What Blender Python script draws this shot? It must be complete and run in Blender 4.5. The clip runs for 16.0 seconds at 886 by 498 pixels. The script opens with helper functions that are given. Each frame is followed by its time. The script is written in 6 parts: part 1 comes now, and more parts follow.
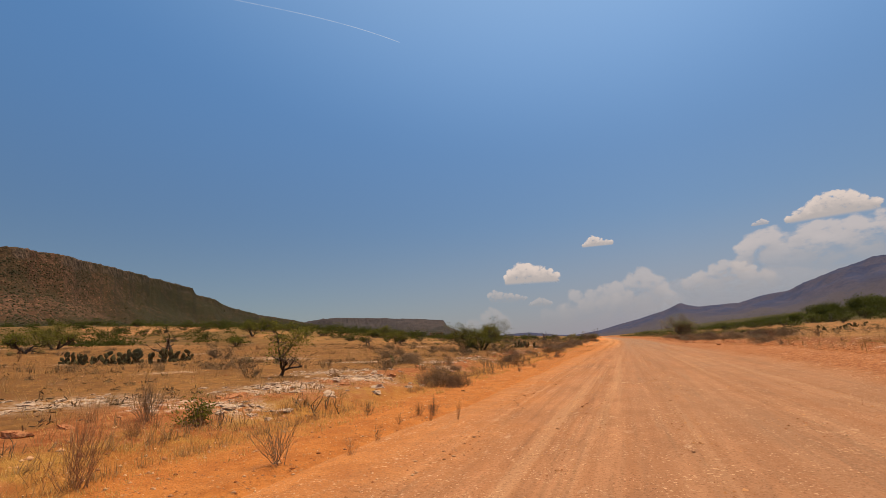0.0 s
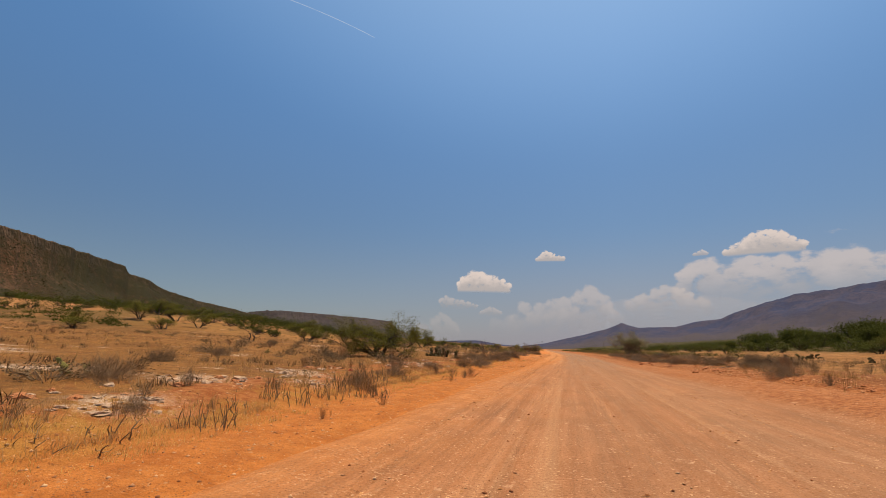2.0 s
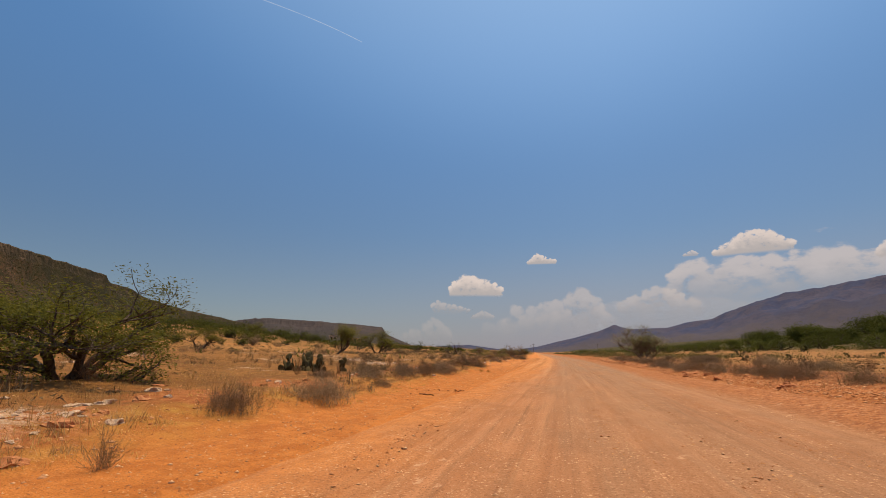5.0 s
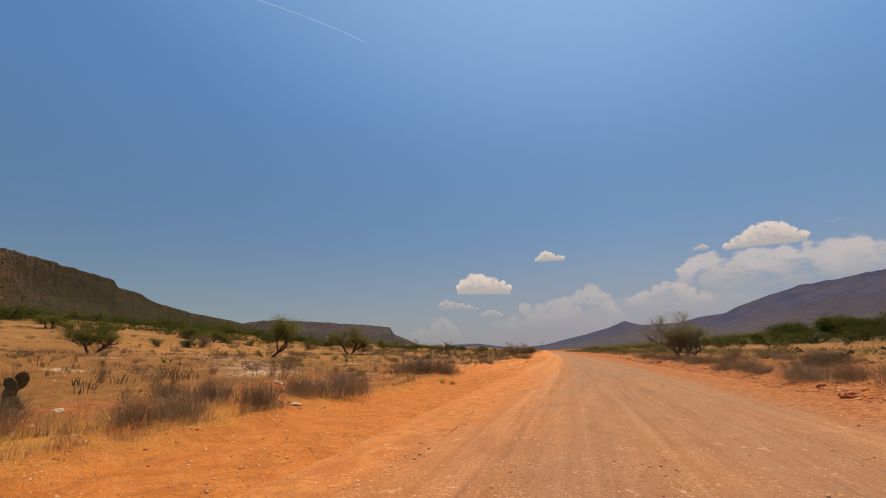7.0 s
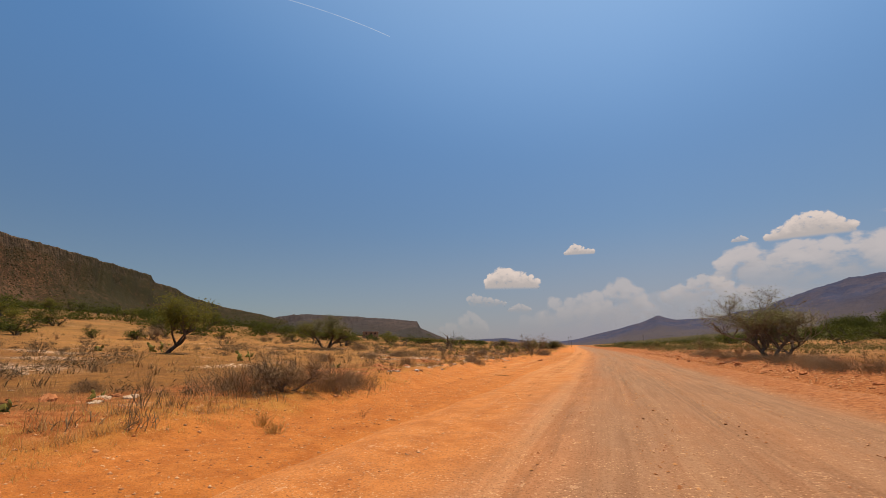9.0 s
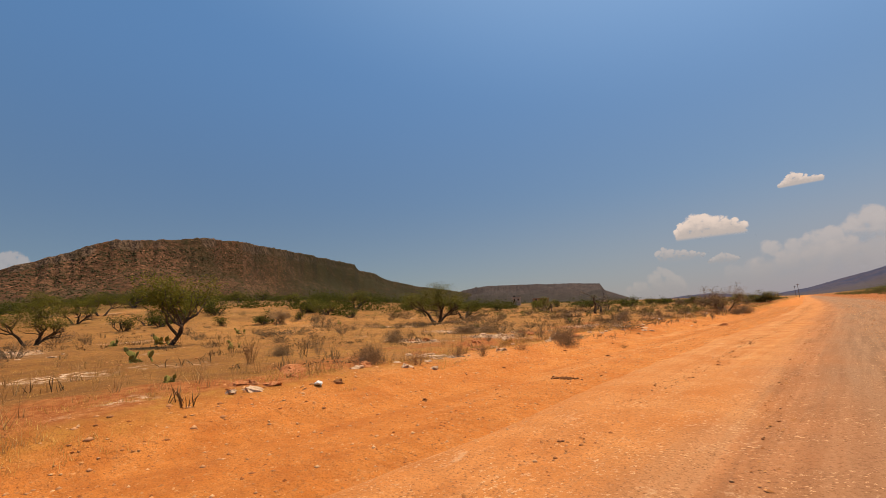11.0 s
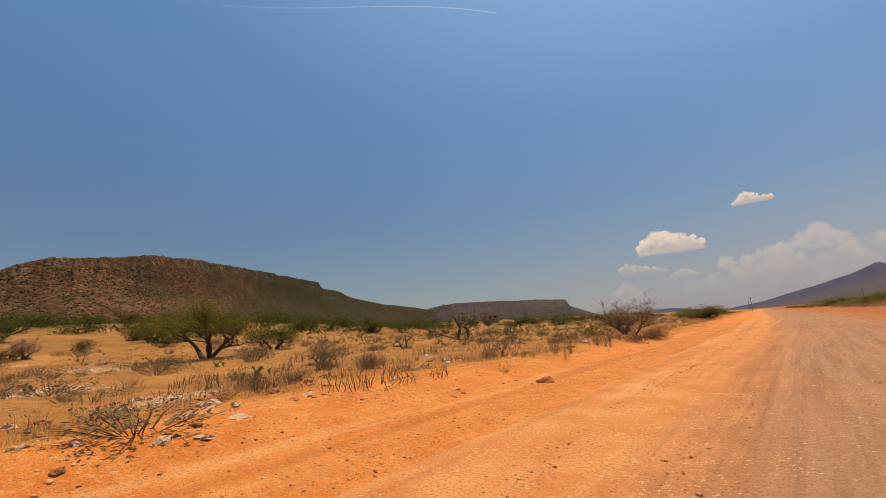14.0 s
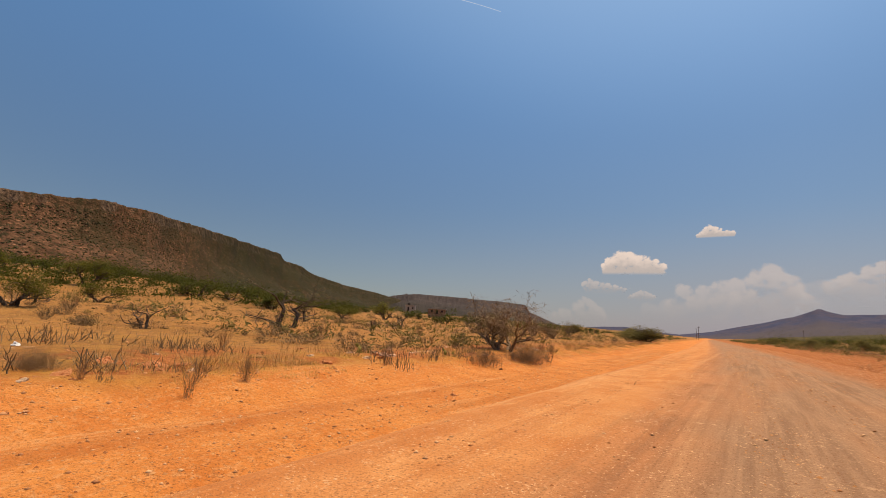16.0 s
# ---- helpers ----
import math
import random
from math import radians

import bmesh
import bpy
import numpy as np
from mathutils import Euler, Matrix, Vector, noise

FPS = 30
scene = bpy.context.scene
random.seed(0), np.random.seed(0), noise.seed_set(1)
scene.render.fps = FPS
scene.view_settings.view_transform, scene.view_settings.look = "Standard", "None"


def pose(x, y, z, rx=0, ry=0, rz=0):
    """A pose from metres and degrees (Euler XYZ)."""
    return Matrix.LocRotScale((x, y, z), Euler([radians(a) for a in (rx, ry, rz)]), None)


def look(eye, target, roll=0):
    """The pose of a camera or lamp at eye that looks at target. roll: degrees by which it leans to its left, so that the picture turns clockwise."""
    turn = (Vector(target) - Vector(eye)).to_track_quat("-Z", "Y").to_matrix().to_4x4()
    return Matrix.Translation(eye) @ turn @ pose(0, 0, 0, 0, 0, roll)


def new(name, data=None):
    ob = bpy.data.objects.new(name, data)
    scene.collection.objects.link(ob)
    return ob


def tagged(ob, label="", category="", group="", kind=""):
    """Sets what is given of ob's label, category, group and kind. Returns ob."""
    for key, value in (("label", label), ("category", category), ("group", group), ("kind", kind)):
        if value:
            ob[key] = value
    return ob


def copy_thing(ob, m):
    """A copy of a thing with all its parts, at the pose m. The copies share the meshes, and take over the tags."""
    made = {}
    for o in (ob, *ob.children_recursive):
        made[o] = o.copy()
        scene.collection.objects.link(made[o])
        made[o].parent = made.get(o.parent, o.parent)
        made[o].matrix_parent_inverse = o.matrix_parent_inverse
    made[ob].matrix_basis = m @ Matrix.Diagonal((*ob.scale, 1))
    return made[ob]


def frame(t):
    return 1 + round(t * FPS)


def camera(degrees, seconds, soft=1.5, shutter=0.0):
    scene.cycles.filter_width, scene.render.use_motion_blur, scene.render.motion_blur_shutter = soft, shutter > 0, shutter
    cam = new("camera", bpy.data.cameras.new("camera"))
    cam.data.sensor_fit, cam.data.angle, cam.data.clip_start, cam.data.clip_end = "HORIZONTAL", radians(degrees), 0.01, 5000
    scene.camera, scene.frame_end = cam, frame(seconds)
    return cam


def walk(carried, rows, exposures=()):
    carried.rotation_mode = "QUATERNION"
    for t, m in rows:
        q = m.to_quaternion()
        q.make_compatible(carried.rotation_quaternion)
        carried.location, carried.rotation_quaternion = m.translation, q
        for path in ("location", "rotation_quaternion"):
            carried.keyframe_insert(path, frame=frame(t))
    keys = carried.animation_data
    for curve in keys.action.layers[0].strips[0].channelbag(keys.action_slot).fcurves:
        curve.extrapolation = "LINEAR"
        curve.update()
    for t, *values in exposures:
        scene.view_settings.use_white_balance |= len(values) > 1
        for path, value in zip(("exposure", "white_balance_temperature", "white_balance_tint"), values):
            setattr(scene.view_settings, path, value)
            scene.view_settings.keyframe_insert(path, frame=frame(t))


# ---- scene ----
# ---- camera ----
cam = camera(89.19, 16.0, soft=0.85)
PATH = [
    (0.0, look((0.08, 0.00, 1.70), (-35.72, 91.14, 21.99), -2.24)),
    (0.5, look((0.03, 3.66, 1.70), (-33.47, 95.64, 22.11), -2.04)),
    (1.0, look((-0.05, 7.38, 1.69), (-31.10, 100.09, 22.68), -0.98)),
    (1.5, look((-0.12, 11.21, 1.70), (-28.33, 104.81, 22.74), 1.77)),
    (2.0, look((-0.10, 15.13, 1.70), (-26.73, 109.20, 22.70), 1.96)),
    (2.5, look((-0.03, 19.07, 1.69), (-25.19, 113.41, 23.30), 1.58)),
    (3.0, look((0.07, 23.02, 1.69), (-23.92, 117.52, 23.91), 1.34)),
    (3.5, look((0.11, 27.03, 1.71), (-23.73, 121.56, 23.98), 1.54)),
    (4.0, look((0.11, 31.05, 1.70), (-23.82, 125.57, 23.88), 1.40)),
    (6.5, look((-0.02, 51.30, 1.73), (-26.29, 145.23, 23.81), 0.05)),
    (7.0, look((-0.07, 55.36, 1.72), (-26.52, 149.26, 23.67), -0.05)),
    (7.5, look((-0.01, 59.37, 1.66), (-26.76, 153.24, 23.39), 0.10)),
    (8.0, look((-0.02, 63.24, 1.70), (-28.37, 156.71, 23.16), 0.25)),
    (8.5, look((0.01, 67.11, 1.70), (-30.12, 160.09, 22.84), 0.63)),
    (9.0, look((0.05, 70.93, 1.70), (-32.34, 163.24, 22.46), 0.25)),
    (11.5, look((0.10, 90.15, 1.70), (-68.35, 161.57, 16.29), -3.84)),
    (12.0, look((0.10, 94.01, 1.70), (-65.93, 167.33, 17.96), -4.19)),
    (12.5, look((0.06, 97.83, 1.71), (-63.69, 172.60, 20.28), -5.67)),
    (13.0, look((-0.02, 101.55, 1.71), (-62.38, 177.50, 20.25), -5.62)),
    (13.5, look((-0.09, 105.14, 1.70), (-61.25, 182.10, 20.08), -4.98)),
    (14.0, look((-0.11, 108.62, 1.69), (-60.15, 186.50, 19.95), -4.38)),
    (14.5, look((-0.08, 112.09, 1.69), (-59.16, 190.70, 19.87), -3.75)),
    (15.0, look((-0.02, 115.55, 1.68), (-57.89, 195.18, 19.29), -1.77)),
    (15.5, look((0.00, 119.04, 1.70), (-56.09, 200.10, 18.51), 1.12)),
    (16.0, look((0.04, 122.55, 1.70), (-54.99, 204.42, 18.13), 3.12)),
]
walk(cam, PATH, [(0.0, 0.0, 6850, 11), (9.0, 0.0, 6850, 11), (11.5, 0.10, 7350, 13), (16.0, 0.10, 7350, 13)])

# ---- sky and sun ----
SUN_EL, SUN_AZ = 75.0, 6.0
world = bpy.data.worlds.new("sky")
scene.world = world
world.use_nodes = True
wt = world.node_tree
sky = wt.nodes.new("ShaderNodeTexSky")
sky.sky_type = "NISHITA"
sky.sun_disc = False
sky.sun_elevation = radians(SUN_EL)
sky.sun_rotation = radians(SUN_AZ)
sky.altitude = 1500
sky.air_density = 1.3
sky.dust_density = 1.3
sky.ozone_density = 3.0
# dust haze low over the horizon, deep blue air above it
way = wt.nodes.new("ShaderNodeSeparateXYZ")
wt.links.new(wt.nodes.new("ShaderNodeTexCoord").outputs["Generated"], way.inputs[0])


def by_height(lo, hi, a, b):
    n = wt.nodes.new("ShaderNodeMapRange")
    n.interpolation_type = "SMOOTHSTEP"
    for key, value in (("From Min", lo), ("From Max", hi), ("To Min", a), ("To Max", b)):
        n.inputs[key].default_value = value
    wt.links.new(way.outputs[2], n.inputs["Value"])
    return n.outputs[0]


def air(fac, under, color, blend):
    n = wt.nodes.new("ShaderNodeMix")
    n.data_type, n.blend_type = "RGBA", blend
    n.inputs[7].default_value = (*color, 1)
    wt.links.new(fac, n.inputs[0])
    wt.links.new(under, n.inputs[6])
    return n.outputs[2]


deep = air(by_height(0.05, 0.62, 0.15, 1.0), sky.outputs[0], (0.50, 2.12, 4.85), "ADD")
toward = wt.nodes.new("ShaderNodeVectorMath")
toward.operation = "DOT_PRODUCT"
wt.links.new(wt.nodes.new("ShaderNodeTexCoord").outputs["Generated"], toward.inputs[0])
toward.inputs[1].default_value = (math.cos(radians(SUN_EL)) * math.sin(radians(SUN_AZ)), math.cos(radians(SUN_EL)) * math.cos(radians(SUN_AZ)), math.sin(radians(SUN_EL)))
near_sun = wt.nodes.new("ShaderNodeMapRange")
near_sun.interpolation_type = "SMOOTHSTEP"
near_sun.inputs["From Min"].default_value, near_sun.inputs["From Max"].default_value = 0.58, 0.98
wt.links.new(toward.outputs["Value"], near_sun.inputs["Value"])
deep = air(near_sun.outputs[0], deep, (2.6, 3.3, 3.6), "ADD")
dusty = wt.nodes.new("ShaderNodeMapRange")
for key, value in (("From Min", -0.95), ("From Max", 0.0), ("To Min", 0.15), ("To Max", 1.0)):
    dusty.inputs[key].default_value = value
wt.links.new(way.outputs[0], dusty.inputs["Value"])
thick_air = wt.nodes.new("ShaderNodeMath")
thick_air.operation = "MULTIPLY"
wt.links.new(by_height(-0.04, 0.27, 0.92, 0.0), thick_air.inputs[0])
wt.links.new(dusty.outputs[0], thick_air.inputs[1])
haze = air(thick_air.outputs[0], deep, (4.85, 4.7, 5.85), "MIX")
clear = wt.nodes.new("ShaderNodeMapRange")
for key, value in (("From Min", -0.9), ("From Max", 0.1), ("To Min", 1.0), ("To Max", 0.0)):
    clear.inputs[key].default_value = value
wt.links.new(way.outputs[0], clear.inputs["Value"])
haze = air(clear.outputs[0], haze, (0.735, 0.79, 0.83), "MULTIPLY")
wt.links.new(haze, wt.nodes["Background"].inputs[0])
wt.nodes["Background"].inputs[1].default_value = 0.062
sun = new("sun", bpy.data.lights.new("sun", "SUN"))
sun.data.energy, sun.data.angle, sun.data.color = 4.6, radians(0.53), (1.0, 0.845, 0.62)
ce = math.cos(radians(SUN_EL))
sun.matrix_world = look((300 * ce * math.sin(radians(SUN_AZ)), 300 * ce * math.cos(radians(SUN_AZ)), 300 * math.sin(radians(SUN_EL))), (0, 0, 0))


# ---- materials ----
class Nodes:
    """A short way to write node materials."""

    def __init__(self, name, rough=0.9):
        self.mat = bpy.data.materials.new(name)
        self.mat.use_nodes = True
        self.t = self.mat.node_tree
        self.b = self.t.nodes["Principled BSDF"]
        self.b.inputs["Roughness"].default_value = rough
        self.b.inputs["Specular IOR Level"].default_value = 0.08

    def node(self, kind, **values):
        n = self.t.nodes.new("ShaderNode" + kind)
        for key, value in values.items():
            n.inputs[key].default_value = value
        return n

    def link(self, a, b):
        self.t.links.new(a, b)

    def place(self, scale=(1, 1, 1), kind="Position"):
        if kind == "Position":
            src = self.node("NewGeometry").outputs["Position"]
        else:
            src = self.node("TexCoord").outputs[kind]
        m = self.node("Mapping")
        m.inputs["Scale"].default_value = scale
        self.link(src, m.inputs["Vector"])
        return m.outputs[0]

    def noise(self, scale, detail=4.0, stretch=(1, 1, 1), kind="Position", rough=0.55):
        n = self.node("TexNoise", Scale=scale, Detail=detail, Roughness=rough)
        self.link(self.place(stretch, kind), n.inputs["Vector"])
        return n.outputs["Fac"]

    def spots(self, scale, stretch=(1, 1, 1), kind="Position"):
        n = self.node("TexVoronoi", Scale=scale)
        self.link(self.place(stretch, kind), n.inputs["Vector"])
        return n.outputs["Distance"]

    def ramp(self, fac, lo, hi, a=0.0, b=1.0):
        n = self.node("MapRange")
        n.interpolation_type = "SMOOTHSTEP"
        for key, value in (("From Min", lo), ("From Max", hi), ("To Min", a), ("To Max", b)):
            n.inputs[key].default_value = value
        self.link(fac, n.inputs["Value"])
        return n.outputs["Result"]

    def math(self, op, a, b):
        n = self.node("Math")
        n.operation = op
        for i, v in enumerate((a, b)):
            if isinstance(v, (int, float)):
                n.inputs[i].default_value = v
            else:
                self.link(v, n.inputs[i])
        return n.outputs[0]

    def mix(self, fac, a, b, blend="MIX"):
        n = self.node("Mix")
        n.data_type, n.blend_type = "RGBA", blend
        for i, v in ((0, fac), (6, a), (7, b)):
            if isinstance(v, (int, float)):
                n.inputs[i].default_value = v
            elif isinstance(v, tuple):
                n.inputs[i].default_value = (*v, 1)
            else:
                self.link(v, n.inputs[i])
        return n.outputs[2]

    def random(self):
        return self.node("ObjectInfo").outputs["Random"]

    def island(self):
        return self.node("NewGeometry").outputs["Random Per Island"]

    def attr(self, name):
        n = self.node("Attribute")
        n.attribute_name = name
        return n.outputs["Fac"]

    def done(self, color, bump=None, strength=0.5, distance=0.02):
        self.link(color, self.b.inputs["Base Color"])
        if bump is not None:
            n = self.node("Bump", Strength=strength, Distance=distance)
            self.link(bump, n.inputs["Height"])
            self.link(n.outputs[0], self.b.inputs["Normal"])
        return self.mat


def ground_material():
    n = Nodes("dry_earth", 0.95)
    warp = n.math("MULTIPLY", n.math("SUBTRACT", n.noise(0.35, 3), 0.5), 2.8)
    across = n.math("ADD", n.attr("across"), warp)
    left = n.math("MULTIPLY", n.attr("across"), -1.0)
    orange = n.mix(n.ramp(n.noise(0.8, 6), 0.3, 0.7), (0.54, 0.162, 0.034), (0.65, 0.24, 0.060))
    orange = n.mix(n.ramp(n.noise(9.0, 5), 0.45, 0.75, 0, 0.6), orange, (0.66, 0.34, 0.14))
    lines = n.noise(1.0, 5, (1.3, 0.05, 1), rough=0.6)
    orange = n.mix(n.ramp(lines, 0.52, 0.62, 0, 0.38), orange, (0.40, 0.118, 0.028))
    orange = n.mix(n.ramp(n.noise(1.0, 5, (0.9, 0.06, 1), rough=0.65), 0.55, 0.66, 0, 0.6), orange, (0.66, 0.32, 0.125))
    # dimmer backlit look of the first stretch, put into the sand colour
    orange = n.mix(n.attr("pale"), n.mix(0.8, orange, n.mix(n.ramp(n.noise(1.5, 6, rough=0.7), 0.4, 0.6), (0.41, 0.122, 0.024), (0.56, 0.186, 0.040))), orange)
    field = n.mix(n.ramp(n.noise(0.16, 5), 0.35, 0.65), (0.27, 0.122, 0.034), (0.42, 0.196, 0.056))
    field = n.mix(n.ramp(n.noise(3.5, 6), 0.42, 0.68, 0, 0.85), field, (0.17, 0.088, 0.036))
    field = n.mix(n.ramp(n.noise(0.07, 3), 0.55, 0.7, 0, 0.6), field, (0.50, 0.21, 0.06))
    mat = n.math("MULTIPLY", n.ramp(n.noise(1.1, 6, rough=0.7), 0.5, 0.6), 0.55)
    field = n.mix(mat, field, (0.40, 0.20, 0.048))
    straw = n.mix(n.ramp(n.noise(2.2, 6), 0.35, 0.65), (0.43, 0.205, 0.045), (0.36, 0.13, 0.028))
    brown = n.mix(n.ramp(n.noise(0.3, 5), 0.35, 0.65), (0.185, 0.078, 0.020), (0.29, 0.128, 0.034))
    brown = n.mix(n.ramp(n.noise(3.0, 6), 0.42, 0.66, 0, 0.75), brown, (0.12, 0.056, 0.018))
    # same painted dimming on the pasture: brown replaces field where pale is 0
    field = n.mix(n.attr("pale"), n.mix(0.92, field, brown), field)
    c = n.mix(n.ramp(across, -9.0, -7.0), straw, orange)
    c = n.mix(n.ramp(across, -10.6, -8.9), field, c)
    bank = n.math("MULTIPLY", n.ramp(across, -12.8, -11.0), n.ramp(across, -9.2, -8.2, 1, 0))
    c = n.mix(n.math("MULTIPLY", bank, n.ramp(n.noise(0.45, 5, rough=0.65), 0.42, 0.55, 0, 0.9)), c, n.mix(n.ramp(n.noise(4.0, 5), 0.4, 0.6), (0.29, 0.082, 0.022), (0.42, 0.15, 0.048)))
    shard = n.mix(n.ramp(n.noise(5.0, 6, rough=0.75), 0.42, 0.58), (0.27, 0.082, 0.024), (0.47, 0.175, 0.060))
    c = n.mix(n.ramp(across, 5.6, 7.2), c, shard)
    tan = n.mix(n.ramp(n.noise(0.2, 5), 0.35, 0.65), (0.29, 0.130, 0.040), (0.39, 0.190, 0.062))
    tan = n.mix(n.ramp(n.noise(0.9, 6, rough=0.75), 0.47, 0.58, 0, 0.8), tan, (0.16, 0.072, 0.026))
    c = n.mix(n.ramp(across, 9.2, 10.6), c, n.mix(0.6, shard, (0.17, 0.068, 0.026)))
    c = n.mix(n.ramp(across, 11.5, 14.0), c, tan)
    chalk = n.math("MULTIPLY", n.ramp(n.noise(0.22, 4), 0.62, 0.70), n.ramp(n.noise(5.0, 4), 0.45, 0.6))
    chalk = n.math("MULTIPLY", chalk, n.ramp(n.math("ABSOLUTE", n.attr("across"), 0.0), 8.5, 10.0))
    chalk = n.math("MAXIMUM", chalk, n.math("MULTIPLY", n.attr("chalk"), n.ramp(n.noise(2.6, 5, rough=0.7), 0.44, 0.51)))
    c = n.mix(chalk, c, n.mix(n.ramp(n.noise(11.0, 4), 0.4, 0.6), (0.56, 0.34, 0.19), (0.76, 0.58, 0.42)))
    fleck = n.math("MULTIPLY", n.ramp(n.noise(17.0, 3, rough=0.7), 0.58, 0.68), n.ramp(n.noise(1.6, 3), 0.42, 0.58))
    c = n.mix(n.math("MULTIPLY", n.ramp(n.spots(16.0), 0.1, 0.26, 0.9, 0), n.ramp(n.noise(0.7, 4), 0.38, 0.6)), c, (0.22, 0.085, 0.034))
    c = n.mix(n.ramp(n.noise(24.0, 4, rough=0.7), 0.5, 0.66, 0, 0.65), c, (0.25, 0.09, 0.028))
    c = n.mix(n.math("MULTIPLY", fleck, 0.7), c, (0.68, 0.34, 0.14))
    far = n.ramp(n.noise(0.03, 5), 0.5, 0.62)
    c = n.mix(n.ramp(left, 45.0, 120.0, 0, 0.6), c, n.mix(far, (0.085, 0.062, 0.02), (0.44, 0.20, 0.075)))
    c = n.mix(n.ramp(n.attr("across"), 70.0, 120.0, 0, 0.92), c, n.mix(n.ramp(n.noise(0.03, 5), 0.58, 0.68), (0.045, 0.044, 0.015), (0.20, 0.115, 0.05)))
    height = n.math("ADD", n.noise(6.0, 8), n.math("MULTIPLY", n.noise(40.0, 4), 0.4))
    return n.done(c, height, 1.0, 0.08)


def road_material():
    n = Nodes("packed_dirt", 0.92)
    warp = n.math("MULTIPLY", n.math("SUBTRACT", n.noise(0.25, 4), 0.5), 1.6)
    across = n.math("ADD", n.attr("lane"), warp)
    streak = n.noise(1.0, 5, (2.6, 0.045, 1))
    fine = n.noise(1.0, 7, (4.2, 0.16, 1), rough=0.65)
    ruts = n.noise(1.0, 4, (6.5, 0.05, 1), rough=0.6)
    tracked = n.ramp(n.noise(1.0, 3, (0.55, 0.03, 1)), 0.45, 0.6)
    c = n.mix(n.ramp(streak, 0.35, 0.65), (0.40, 0.160, 0.064), (0.50, 0.218, 0.094))
    c = n.mix(n.ramp(n.noise(0.7, 6, (1, 0.5, 1), rough=0.7), 0.46, 0.6, 0, 0.6), c, (0.34, 0.142, 0.060))
    c = n.mix(n.ramp(fine, 0.47, 0.7, 0, 0.65), c, (0.235, 0.106, 0.049))
    c = n.mix(n.math("MULTIPLY", tracked, n.ramp(ruts, 0.48, 0.62, 0, 0.42)), c, (0.28, 0.125, 0.058))
    c = n.mix(n.ramp(n.noise(1.0, 6, (1.7, 0.02, 1)), 0.54, 0.64, 0, 0.4), c, (0.60, 0.31, 0.145))
    worn = n.math("MULTIPLY", n.ramp(across, 0.2, 1.6), n.attr("worn"))
    grey = n.mix(n.ramp(fine, 0.35, 0.65), (0.25, 0.138, 0.077), (0.37, 0.207, 0.114))
    grey = n.mix(n.math("MULTIPLY", tracked, n.ramp(ruts, 0.48, 0.62, 0, 0.5)), grey, (0.21, 0.118, 0.068))
    c = n.mix(n.math("MULTIPLY", worn, n.ramp(n.noise(0.5, 4, (1, 0.12, 1)), 0.3, 0.6, 0.45, 0.95)), c, grey)
    sand = n.mix(n.ramp(n.noise(0.8, 6), 0.3, 0.7), (0.52, 0.184, 0.052), (0.63, 0.278, 0.098))
    sand = n.mix(n.ramp(n.noise(1.0, 5, (1.3, 0.05, 1), rough=0.6), 0.52, 0.62, 0, 0.38), sand, (0.40, 0.122, 0.032))
    sand = n.mix(n.ramp(n.noise(1.0, 5, (0.9, 0.06, 1), rough=0.65), 0.55, 0.66, 0, 0.6), sand, (0.66, 0.33, 0.135))
    # first stretch dimmed in the colour here too, as on the ground
    sand = n.mix(n.attr("pale"), n.mix(0.8, sand, n.mix(n.ramp(n.noise(1.5, 6, rough=0.7), 0.4, 0.6), (0.43, 0.136, 0.030), (0.60, 0.212, 0.052))), sand)
    sand = n.mix(n.ramp(fine, 0.5, 0.7, 0, 0.25), sand, (0.62, 0.31, 0.13))
    c = n.mix(n.ramp(across, -0.9, 0.5, 0.95, 0), c, sand)
    shard = n.mix(n.ramp(n.noise(5.0, 6, rough=0.75), 0.42, 0.58), (0.27, 0.082, 0.024), (0.47, 0.175, 0.060))
    c = n.mix(n.ramp(n.math("ADD", n.attr("across"), warp), 5.8, 7.6, 0, 0.9), c, shard)
    grit = n.math("MULTIPLY", n.ramp(n.noise(19.0, 3, rough=0.7), 0.57, 0.67), n.ramp(n.noise(1.3, 4), 0.4, 0.6, 0.15, 0.9))
    c = n.mix(n.math("MULTIPLY", n.ramp(n.spots(17.0), 0.1, 0.27, 0.9, 0), n.ramp(n.noise(0.8, 4), 0.38, 0.6)), c, (0.17, 0.072, 0.034))
    c = n.mix(n.ramp(n.noise(26.0, 4, rough=0.7), 0.5, 0.66, 0, 0.65), c, (0.21, 0.088, 0.040))
    c = n.mix(grit, c, (0.70, 0.41, 0.21))
    scuff = n.math("MULTIPLY", n.ramp(n.noise(3.2, 5, (1, 0.55, 1), rough=0.7), 0.60, 0.66), n.ramp(n.noise(0.35, 3), 0.45, 0.6))
    c = n.mix(n.math("MULTIPLY", scuff, 0.45), c, (0.70, 0.42, 0.23))
    height = n.math("ADD", n.math("ADD", n.math("MULTIPLY", fine, 0.5), n.math("MULTIPLY", ruts, 0.3)), n.math("ADD", n.noise(16.0, 8), n.math("MULTIPLY", n.noise(60.0, 3), 0.4)))
    return n.done(c, height, 0.9, 0.04)


def rock_material(name, a, b, c, scale=4.0):
    n = Nodes(name, 0.85)
    col = n.mix(n.ramp(n.noise(scale, 6, kind="Object"), 0.35, 0.65), a, b)
    col = n.mix(n.ramp(n.noise(scale * 5, 5, kind="Object"), 0.5, 0.7, 0, 0.8), col, c)
    col = n.mix(n.math("MULTIPLY", n.random(), 0.5), col, a)
    return n.done(col, n.noise(scale * 6, 8, kind="Object"), 0.8, 0.02)


